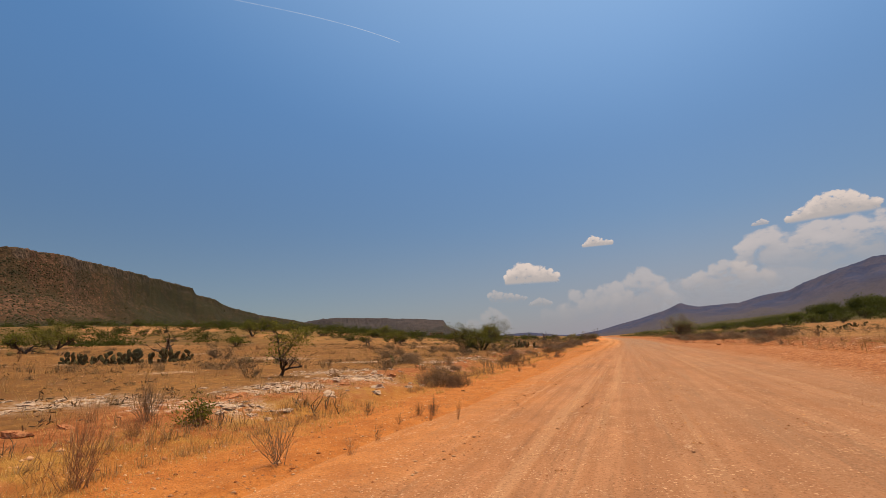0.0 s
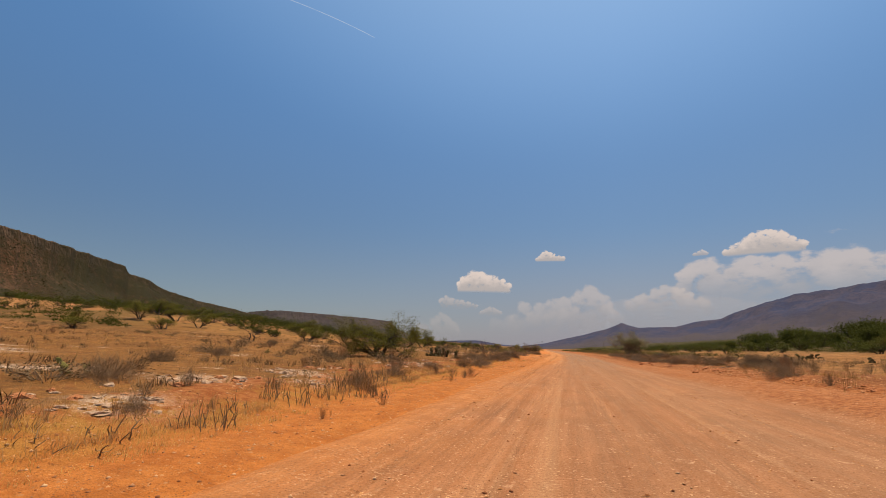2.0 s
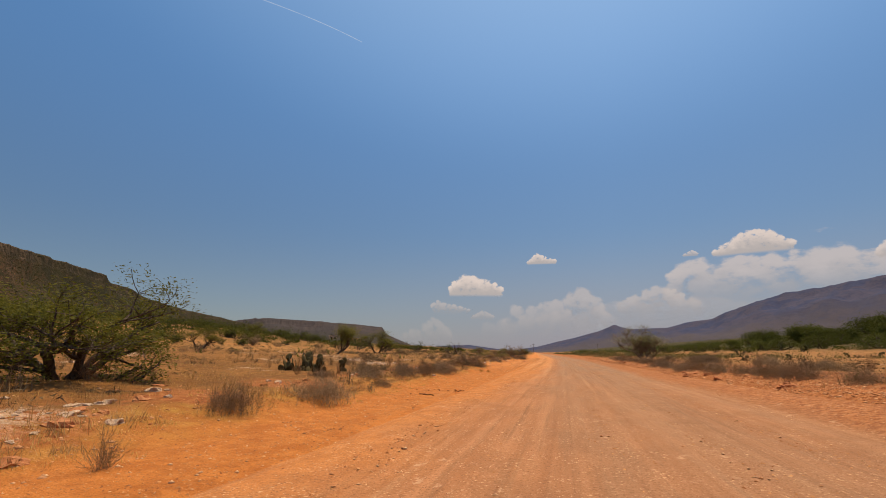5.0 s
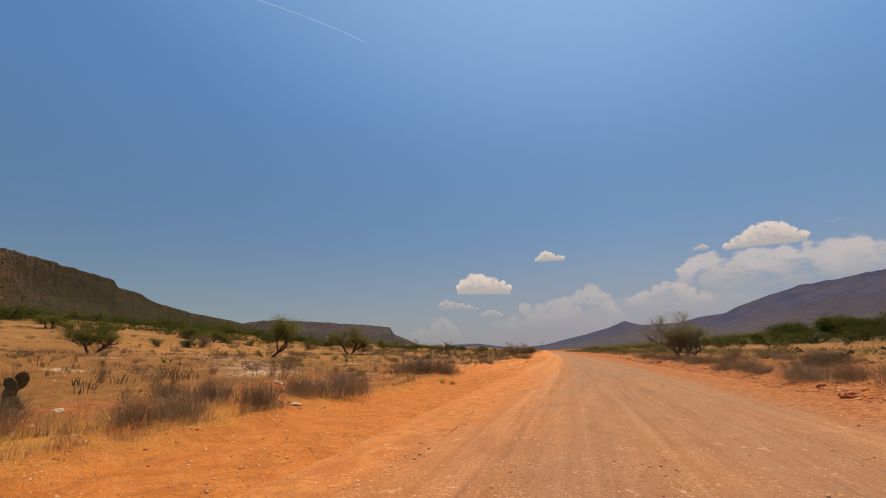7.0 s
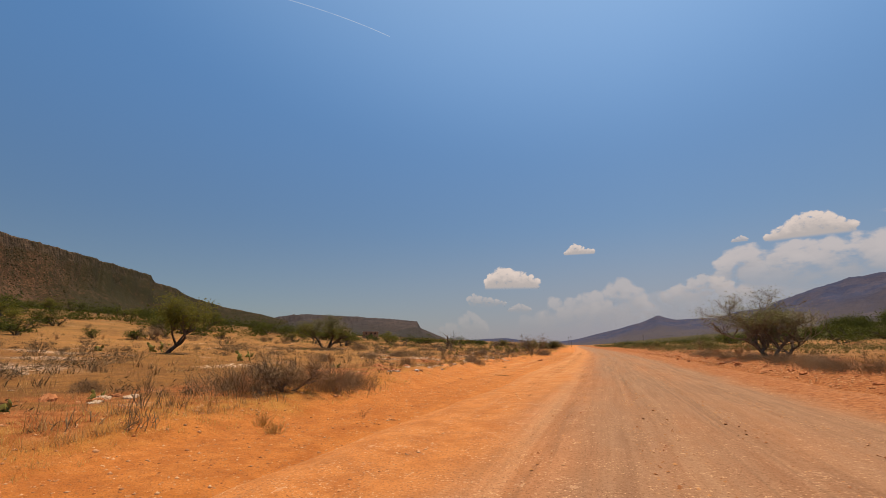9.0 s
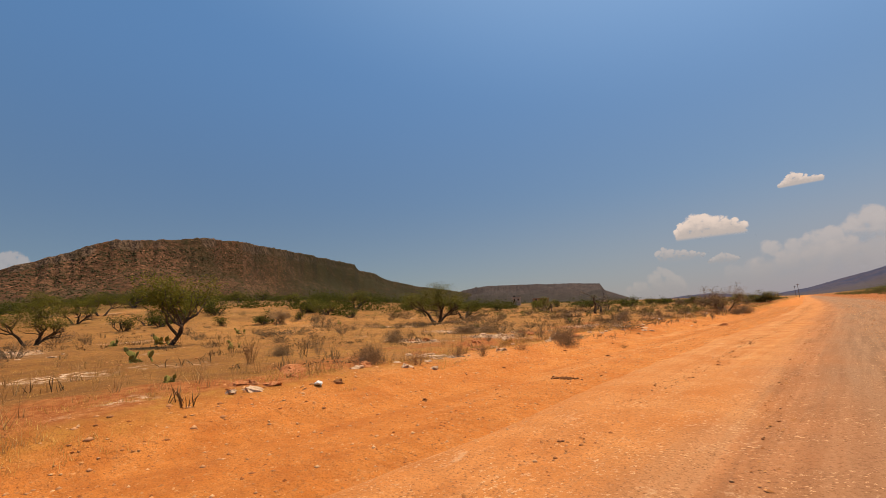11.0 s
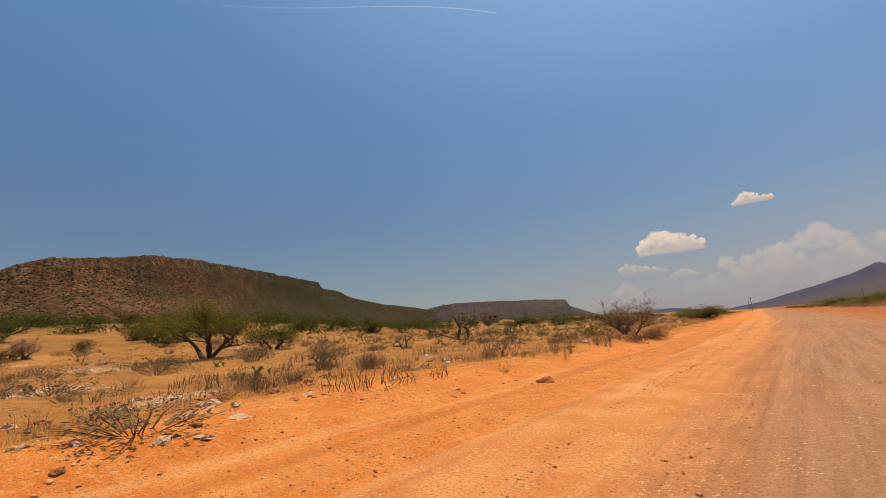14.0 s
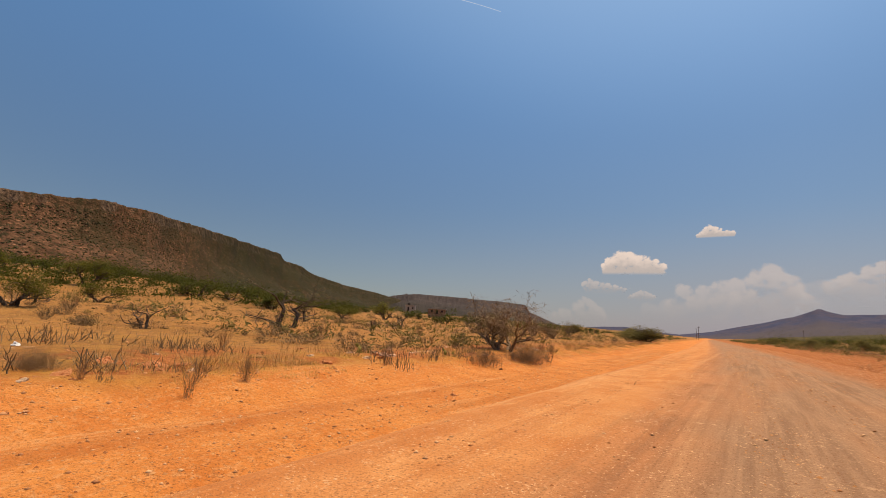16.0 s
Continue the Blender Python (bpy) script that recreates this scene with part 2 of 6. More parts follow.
def plant_material(name, a, b, rough=0.8, through_light=0.0, vary=True):
    n = Nodes(name, rough)
    c = n.mix(n.island(), a, b)
    if vary:
        c = n.mix(n.math("MULTIPLY", n.random(), 0.45), c, tuple(0.55 * v for v in a))
    mat = n.done(c)
    if through_light:
        tr = n.node("BsdfTranslucent")
        n.link(c, tr.inputs["Color"])
        mx = n.node("MixShader")
        mx.inputs[0].default_value = through_light
        n.link(n.b.outputs[0], mx.inputs[1])
        n.link(tr.outputs[0], mx.inputs[2])
        n.link(mx.outputs[0], n.t.nodes["Material Output"].inputs["Surface"])
    return mat


def bark_material(name, a, b):
    n = Nodes(name, 0.95)
    c = n.mix(n.ramp(n.noise(6.0, 6, (3, 3, 0.6), "Object"), 0.35, 0.65), a, b)
    return n.done(c, n.noise(22.0, 6, (3, 3, 0.5), "Object"), 0.9, 0.02)


def hill_material(name, soil, rock, scrub, cliff, dark=0.16, foot=(0.045, 0.040, 0.011), relief=6.0, specks=1.0):
    """Scree, boulders and scrub on the slopes, bare rock where the face is steep."""
    n = Nodes(name, 0.95)
    c = n.mix(n.ramp(n.noise(0.009, 5, rough=0.6), 0.42, 0.58), soil, rock)
    c = n.mix(n.ramp(n.noise(0.03, 5, (1, 1, 3.5), rough=0.65), 0.50, 0.60, 0, 0.25 + 0.5 * specks), c, tuple(0.5 * v for v in soil))
    boulder = n.node("TexVoronoi", Scale=0.17)
    n.link(n.place((1, 1, 1.6)), boulder.inputs["Vector"])
    tone = n.node("SeparateColor")
    n.link(boulder.outputs["Color"], tone.inputs[0])
    stony = n.ramp(n.noise(0.017, 4, rough=0.6), 0.36, 0.56)
    c = n.mix(n.math("MULTIPLY", n.math("MULTIPLY", n.ramp(tone.outputs[0], 0.45, 0.9), n.ramp(boulder.outputs["Distance"], 0.25, 0.5, specks, 0)), stony), c, tuple(min(2.3 * v, 0.8) for v in rock))
    c = n.mix(n.math("MULTIPLY", n.ramp(tone.outputs[1], 0.55, 0.8), n.ramp(boulder.outputs["Distance"], 0.3, 0.55, specks, 0.2 * specks)), c, scrub)
    c = n.mix(n.ramp(n.noise(0.09, 5, rough=0.7), 0.5, 0.62, 0, 0.85), c, scrub)
    c = n.mix(n.math("MULTIPLY", n.ramp(n.spots(0.30), 0.10, 0.30, specks, 0), n.ramp(n.noise(0.024, 3), 0.42, 0.58)), c, tuple(min(1.9 * v, 0.8) for v in rock))
    # scrub cover plus shade of the turned-away side, both darkened into the colour
    c = n.mix(n.math("MULTIPLY", n.attr("scrub_shade"), n.ramp(n.noise(0.045, 5, rough=0.7), 0.30, 0.56, 0.55, 1.0)), c, tuple(0.95 * v for v in scrub))
    c = n.mix(n.math("MULTIPLY", n.math("MULTIPLY", n.ramp(n.attr("scrub_shade"), 0.2, 1.0, 1.0, 0.25), n.ramp(n.noise(0.20, 4, rough=0.7), 0.57, 0.66, 0, specks)), n.ramp(n.noise(0.022, 4), 0.40, 0.56)), c, tuple(min(2.1 * v, 0.8) for v in rock))
    c = n.mix(n.ramp(n.noise(0.006, 4, rough=0.6), 0.50, 0.60, 0, 0.6 * specks), c, tuple(1.1 * v for v in scrub))
    c = n.mix(n.math("MULTIPLY", n.attr("foot"), n.ramp(n.noise(0.03, 4), 0.25, 0.55, 0.45, 1.0)), c, foot)
    face = n.mix(n.ramp(n.noise(0.16, 6, (1, 1, 0.14), rough=0.65), 0.40, 0.60), cliff, tuple(dark * v for v in cliff))
    face = n.mix(n.ramp(n.noise(0.05, 4), 0.45, 0.6, 0, 0.4), face, scrub)
    # the same scrub and painted shade carried onto the cliff face
    face = n.mix(n.math("MULTIPLY", n.attr("scrub_shade"), n.ramp(n.noise(0.06, 5, rough=0.7), 0.35, 0.6, 0.5, 0.85)), face, scrub)
    c = n.mix(n.ramp(n.attr("cliff"), 0.3, 0.7), c, face)
    height = n.math("ADD", n.noise(0.10, 8, rough=0.65), n.math("MULTIPLY", n.noise(0.3, 6, (1, 1, 0.2)), n.attr("cliff")))
    height = n.math("SUBTRACT", height, n.math("MULTIPLY", boulder.outputs["Distance"], 0.3))
    return n.done(c, height, 1.0, relief)


GROUND = ground_material()
ROAD = road_material()
CHALK = rock_material("pale_limestone", (0.52, 0.33, 0.20), (0.68, 0.50, 0.35), (0.40, 0.19, 0.085))
REDROCK = rock_material("red_stone", (0.46, 0.16, 0.06), (0.60, 0.28, 0.12), (0.34, 0.11, 0.042))
BROWNROCK = rock_material("brown_stone", (0.24, 0.10, 0.04), (0.36, 0.17, 0.075), (0.14, 0.06, 0.026))
DUNG = rock_material("dry_dung", (0.15, 0.055, 0.02), (0.22, 0.09, 0.035), (0.08, 0.03, 0.014), 8.0)
TWIG = plant_material("grey_twigs", (0.20, 0.128, 0.064), (0.37, 0.255, 0.138))
GREYTWIG = plant_material("dark_twigs", (0.23, 0.15, 0.08), (0.40, 0.28, 0.155))
REDTWIG = plant_material("brown_twigs", (0.30, 0.145, 0.06), (0.45, 0.25, 0.115))
STEM = plant_material("fleshy_stems", (0.17, 0.11, 0.055), (0.30, 0.205, 0.11))
STRAW = plant_material("dry_straw", (0.52, 0.29, 0.07), (0.62, 0.40, 0.14), 0.8, 0.3, False)
LEAF = plant_material("mesquite_leaves", (0.100, 0.098, 0.015), (0.205, 0.178, 0.030), 0.7, 0.42)
FARLEAF = plant_material("woodland_leaves", (0.057, 0.064, 0.012), (0.114, 0.118, 0.022), 0.85, 0.4)
HILLSCRUB = plant_material("hill_scrub", (0.045, 0.042, 0.018), (0.10, 0.08, 0.035), 0.9)
GRAVEL = plant_material("gravel", (0.22, 0.07, 0.022), (0.56, 0.26, 0.10), 0.9, 0.0, False)
WEED = plant_material("dead_weeds", (0.32, 0.17, 0.065), (0.52, 0.31, 0.13), 0.9, 0.35, False)
OLIVE = plant_material("grey_green_leaves", (0.145, 0.12, 0.036), (0.27, 0.22, 0.075), 0.8, 0.3)
GREYLEAF = plant_material("pale_leaflets", (0.18, 0.165, 0.062), (0.30, 0.265, 0.115), 0.8, 0.35)
BUDS = plant_material("dry_leaflets", (0.12, 0.082, 0.042), (0.23, 0.16, 0.085), 0.7, 0.2)
CACTUS = plant_material("cactus_skin", (0.19, 0.17, 0.035), (0.30, 0.26, 0.07), 0.7)
DEADPAD = plant_material("dry_cactus_skin", (0.080, 0.062, 0.022), (0.165, 0.122, 0.048), 0.7)
SCRUB = plant_material("pasture_scrub", (0.10, 0.062, 0.03), (0.24, 0.155, 0.075), 0.9, 0.15, False)
SPRIG = plant_material("pasture_stems", (0.11, 0.062, 0.028), (0.27, 0.165, 0.075), 0.9, 0.0, False)
TUSSOCK = plant_material("brown_tussocks", (0.27, 0.13, 0.05), (0.45, 0.25, 0.10), 0.9, 0.3, False)
THORNBARK = bark_material("thorn_bark", (0.15, 0.10, 0.062), (0.27, 0.19, 0.12))
BARK = bark_material("dark_bark", (0.055, 0.038, 0.028), (0.13, 0.095, 0.070))
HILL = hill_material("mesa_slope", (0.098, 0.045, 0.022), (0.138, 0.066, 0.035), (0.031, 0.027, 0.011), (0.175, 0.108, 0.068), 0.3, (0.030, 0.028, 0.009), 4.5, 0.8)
# distance haze is mixed into these greyer base colours of the far mesa
FARHILL = hill_material("hazed_far_mesa_slope", (0.060, 0.044, 0.040), (0.078, 0.056, 0.048), (0.040, 0.035, 0.032), (0.08, 0.062, 0.055), 0.5, (0.046, 0.038, 0.030), 5.0, 0.4)
# haze of distance painted in: blue-grey colours, few specks, a paler foot
MOUNTAIN = hill_material("hazed_mountain_slope", (0.046, 0.051, 0.092), (0.072, 0.062, 0.086), (0.040, 0.044, 0.076), (0.06, 0.06, 0.078), 0.5, (0.078, 0.062, 0.064), 1.1, 0.05)


def plain_material(name, a, b, rough=0.8, scale=6.0):
    n = Nodes(name, rough)
    return n.done(n.mix(n.ramp(n.noise(scale, 6, kind="Object"), 0.35, 0.65), a, b), n.noise(scale * 5, 5, kind="Object"), 0.4, 0.01)


BRICKWORK = plain_material("weathered_masonry", (0.27, 0.13, 0.07), (0.40, 0.23, 0.14), scale=0.8)
BLOCKWALL = plain_material("grey_block_wall", (0.33, 0.27, 0.21), (0.43, 0.36, 0.29), scale=0.8)
DARKNESS = plain_material("dark_opening", (0.03, 0.025, 0.02), (0.05, 0.04, 0.035))
POLEWOOD = plain_material("grey_pole_wood", (0.12, 0.095, 0.075), (0.18, 0.15, 0.12))
WHITEBIT = plain_material("white_plastic", (0.78, 0.78, 0.76), (0.68, 0.67, 0.64), 0.5, 20.0)
REDBIT = plain_material("red_plastic", (0.55, 0.05, 0.03), (0.42, 0.04, 0.03), 0.5, 20.0)


# ---- mesh tools ----
class Shape:
    """Gathers vertices and faces of one mesh."""

    def __init__(self):
        self.v, self.f = [], []

    def tube(self, pts, radii, sides=5):
        base = len(self.v)
        for i, (p, r) in enumerate(zip(pts, radii)):
            d = (pts[min(i + 1, len(pts) - 1)] - pts[max(i - 1, 0)]).normalized()
            u = d.cross(Vector((0.31, 0.95, 0.08))).normalized()
            w = d.cross(u)
            for k in range(sides):
                a = 2 * math.pi * k / sides
                self.v.append(p + r * (math.cos(a) * u + math.sin(a) * w))
        for i in range(len(pts) - 1):
            for k in range(sides):
                a, b = base + i * sides + k, base + i * sides + (k + 1) % sides
                self.f.append((a, b, b + sides, a + sides))
        self.f.append(tuple(base + (len(pts) - 1) * sides + k for k in range(sides)))

    def leaf(self, p, d, n, length, width):
        s = d.cross(n)
        if s.length < 1e-4:
            s = d.orthogonal()
        s = s.normalized() * width * 0.5
        b = len(self.v)
        self.v += [p, p + d * length * 0.5 + s, p + d * length, p + d * length * 0.5 - s]
        self.f.append((b, b + 1, b + 2, b + 3))

    def ball(self, centre, size, rng, rough=0.25, turn=None, rings=5, segs=7):
        b = len(self.v)
        m = turn or Matrix.Identity(3)
        seed = Vector((rng.uniform(0, 99), rng.uniform(0, 99), rng.uniform(0, 99)))
        pts = [Vector((0, 0, 1))]
        for i in range(1, rings):
            th = math.pi * i / rings
            for k in range(segs):
                a = 2 * math.pi * (k + 0.5 * (i % 2)) / segs
                pts.append(Vector((math.sin(th) * math.cos(a), math.sin(th) * math.sin(a), math.cos(th))))
        pts.append(Vector((0, 0, -1)))
        for p in pts:
            q = p * (1 + rough * noise.noise(1.4 * p + seed) * 1.6)
            self.v.append(centre + m @ Vector((q.x * size[0], q.y * size[1], q.z * size[2])))
        for k in range(segs):
            self.f.append((b, b + 1 + k, b + 1 + (k + 1) % segs))
            last = b + 1 + (rings - 2) * segs
            self.f.append((len(self.v) - 1, last + (k + 1) % segs, last + k))
        for i in range(rings - 2):
            for k in range(segs):
                a, c = b + 1 + i * segs + k, b + 1 + i * segs + (k + 1) % segs
                self.f.append((a, a + segs, c + segs, c))

    def box(self, lo, hi):
        b = len(self.v)
        self.v += [Vector((x, y, z)) for z in (lo[2], hi[2]) for y in (lo[1], hi[1]) for x in (lo[0], hi[0])]
        self.f += [tuple(b + i for i in q) for q in ((0, 2, 3, 1), (4, 5, 7, 6), (0, 1, 5, 4), (1, 3, 7, 5), (3, 2, 6, 7), (2, 0, 4, 6))]

    def mesh(self, name, material, smooth=False):
        me = bpy.data.meshes.new(name)
        me.from_pydata([tuple(v) for v in self.v], [], self.f)
        me.materials.append(material)
        if smooth:
            me.shade_smooth()
        me.update()
        return me


def part(name, shape, material, parent, label="", smooth=False):
    ob = new(name, shape.mesh(name, material, smooth))
    ob.parent = parent
    return tagged(ob, label)


def grid_mesh(name, xs, ys, zs, material, attrs=()):
    """A sheet from arrays of shape (rows, columns)."""
    rows, cols = xs.shape
    me = bpy.data.meshes.new(name)
    idx = np.arange(rows * cols).reshape(rows, cols)
    quads = np.stack([idx[:-1, :-1], idx[:-1, 1:], idx[1:, 1:], idx[1:, :-1]], -1).reshape(-1, 4)
    me.vertices.add(rows * cols)
    me.vertices.foreach_set("co", np.stack([xs, ys, zs], -1).astype(np.float32).ravel())
    me.loops.add(quads.size)
    me.loops.foreach_set("vertex_index", quads.ravel().astype(np.int32))
    me.polygons.add(len(quads))
    me.polygons.foreach_set("loop_start", np.arange(0, quads.size, 4, dtype=np.int32))
    me.update(calc_edges=True)
    for key, values in attrs:
        me.attributes.new(key, "FLOAT", "POINT").data.foreach_set("value", values.astype(np.float32).ravel())
    me.materials.append(material)
    me.shade_smooth()
    return me


# ---- the lie of the land ----
def smooth(t):
    t = np.clip(t, 0, 1)
    return t * t * (3 - 2 * t)


def lattice(i, j, seed):
    h = (i.astype(np.int64) * 374761393 + j.astype(np.int64) * 668265263 + seed * 974711) & 0xFFFFFFFF
    h = ((h ^ (h >> 13)) * 1274126177) & 0xFFFFFFFF
    return ((h ^ (h >> 16)) & 0xFFFF) / 65535.0


def grain(x, y, size, seed=0, octaves=3):
    """Value noise round zero."""
    out, amp = 0.0, 1.0
    for o in range(octaves):
        u, v = np.asarray(x, float) / size, np.asarray(y, float) / size
        i, j = np.floor(u), np.floor(v)
        a, b = smooth(u - i), smooth(v - j)
        s = seed + 17 * o
        low = lattice(i, j, s) * (1 - a) + lattice(i + 1, j, s) * a
        high = lattice(i, j + 1, s) * (1 - a) + lattice(i + 1, j + 1, s) * a
        out = out + amp * (low * (1 - b) + high * b - 0.5)
        amp, size = amp * 0.5, size * 0.5
    return out


def road_x(y):
    """The road's middle: straight, then bending to the left."""
    d = np.clip(np.asarray(y, float) - 80, 0, None)
    return np.where(d < 140, -0.00021 * d**2, -0.00021 * 140**2 - 0.0588 * (d - 140))


def verge_in(a, y):
    """How far the bare shoulder reaches further out beyond the bend."""
    return np.interp(y, [0, 50, 85, 92, 100, 118, 126, 150], [-1.3, -0.7, 0.0, 0.9, 1.7, 2.3, 1.0, 0.7]) * smooth((-np.asarray(a, float) - 4.2) / 2)


def land(x, y):
    """Height of the ground."""
    a = np.asarray(x, float) - road_x(y)
    left, right = np.clip(-a - 9, 0, None), np.clip(a - 8, 0, None)
    z = 0.45 * smooth((-a - 7) / 3) + 0.028 * np.minimum(left, 900) + 0.0001 * np.minimum(left, 200) ** 2
    z = z + 1.0 * smooth((a - 4.8) / 7) + 0.014 * np.minimum(right, 900) + 0.045 * np.clip(right - 45, 0, 500) + 0.045 * np.clip(right - 90, 0, 350)
    z = z + 4.4 * smooth((left - 40) / 80) * smooth((np.asarray(y, float) - 74) / 44) * smooth((230 - np.asarray(y, float)) / 60)
    off = smooth((np.abs(a + 0.8) - 6.5) / 4)
    z = z + off * (0.16 * grain(x, y, 3.5, 3) + 0.5 * grain(x, y, 24, 5) * smooth((np.abs(a) - 14) / 20))
    z = z + 0.12 * smooth((-a - 6.8) / 0.8) * smooth((a + 10) / 1.6) * (1 + 1.5 * grain(x, y, 2.0, 9))
    z = z + 0.03 * grain(x, y, 0.9, 8, 2) * (0.3 + off)
    rim = np.interp(y, [40, 75], [8.6, 7.2])
    return z - 0.10 * smooth((a + 4.9) / 0.9) * smooth((rim + 0.9 - a) / 0.9)


def steps(*spans):
    return np.unique(np.round(np.concatenate([np.arange(a, b, s) for a, b, s in spans]), 3))


OUTCROPS = [(-10.3, 12.0, 2.6, 2.6, 34), (-9.8, 15.6, 2.0, 2.0, 26), (-12.9, 7.5, 2.4, 2.4, 22), (-8.7, 8.6, 1.2, 1.0, 12), (-12.7, 18.0, 2.4, 2.6, 30), (-8.8, 22.6, 1.2, 1.4, 8), (-11.0, 26.6, 2.0, 1.4, 10), (-8.4, 28.8, 1.0, 1.2, 7), (-10.2, 30.8, 1.8, 1.2, 12),
    (-16.0, 25.2, 3.0, 1.0, 14), (-9.8, 44.6, 1.6, 2.6, 28), (-18.2, 77.6, 2.4, 3.0, 34), (-15.0, 75.4, 2.0, 2.6, 24), (-20.4, 81.6, 3.4, 2.4, 24), (-31.5, 89.0, 6.0, 1.6, 16), (-25.0, 85.4, 3.6, 1.6, 14), (-15.2, 101.4, 1.8, 1.2, 22), (-13.2, 104.8, 2.4, 1.6, 34),
    (-10.2, 97.2, 1.4, 1.0, 16), (-12.8, 113.6, 1.6, 1.6, 12), (-20.4, 112.6, 3.2, 2.0, 20), (-19.2, 108.2, 2.6, 1.6, 14), (-36.0, 118.0, 6.0, 2.0, 14), (-27.0, 30.0, 5.0, 1.5, 18)]


def chalky(x, y):
    """Where pale limestone shows through the soil."""
    out = np.zeros_like(np.asarray(x, float))
    for ox, oy, l, w, c in OUTCROPS:
        out = np.maximum(out, np.exp(-((x - ox) / (0.55 * l)) ** 2 - ((y - oy) / (0.55 * w)) ** 2))
    return out


far_out = [260, 340, 450, 600, 800, 1100, 1500, 2100, 3000, 4700]
gx = np.concatenate([-np.array(far_out[::-1], float), steps((-200, -60, 7), (-60, -14, 0.7), (-14, 12, 0.28), (12, 50, 1.0), (50, 210, 8)), np.array(far_out, float)])
gy = np.concatenate([-np.array([4700, 2500, 1200, 600, 300, 150, 80, 40], float), steps((-20, 200, 0.5), (200, 300, 1.5), (300, 700, 10), (700, 1500, 60)), np.array([1800, 2300, 3000, 3900, 4750], float)])
X, Y = np.meshgrid(gx, gy)
# pale: 0 where the earth colour is painted dimmer, 1 further on
ground = new("ground", grid_mesh("ground", X, Y, land(X, Y), GROUND, [("across", X - road_x(Y) + verge_in(X - road_x(Y), Y)), ("pale", smooth((Y - 80) / 26)), ("chalk", chalky(X, Y))]))
tagged(ground, "orange and straw-coloured dry earth with scattered chalk", "ground", kind="structure")

ay = steps((-25, 200, 0.4), (200, 320, 1.2), (320, 900, 8))
aa = np.linspace(-5.0, 9.6, 96)
AA, AY = np.meshgrid(aa, ay)
wob = 0.7 * grain(AY * 0 + np.sign(AA - 2.3) * 50, AY, 7, 21)
edge = smooth((np.abs(AA - 2.3) - 5.9) / 1.4)
LANE = (AA - np.interp(AY, [0, 45, 95, 150], [-2.6, -2.6, -1.3, -1.0])) * np.interp(AY, [45, 95], [0.38, 1.0])
AX = AA * np.where(AA > 2, np.interp(AY, [40, 75], [1.0, 0.8]), 1.0) + 0.4 * np.where(AA > 2, np.interp(AY, [40, 75], [0.0, 1.0]), 0.0) + road_x(AY) + wob * edge
AZ = 0.03 + 0.022 * grain(AX * 6, AY * 0.35, 1.6, 31) + 0.018 * grain(AX, AY, 1.1, 32) + 0.015 * np.cos(AA * 3.3) - 0.16 * edge
AZ = AZ + 1.0 * smooth((AX - road_x(AY) - 4.8) / 7)
# pale repeats the ground's painted dimming along the road
road = new("road", grid_mesh("road", AX, AY, AZ, ROAD, [("across", AA), ("lane", LANE), ("worn", np.interp(AY, [40, 95], [0.4, 1.0])), ("pale", smooth((AY - 80) / 26))]))
tagged(road, "wide unpaved dirt road with wheel tracks", "road", kind="structure")


def at(x, y):
    a = x - float(road_x(y))
    return float(land(x, y)) if not -3.9 < a < 8.4 else float(smooth((a - 4.8) / 7)) + 0.02


def spot(x, y, size=1.0, turn=0.0, sink=0.03, lean=0.0, tall=1.0):
    return Matrix.Translation((x, y, at(x, y) - sink)) @ Euler((radians(lean), 0, radians(turn))).to_matrix().to_4x4() @ Matrix.Diagonal((size, size, size * tall, 1))


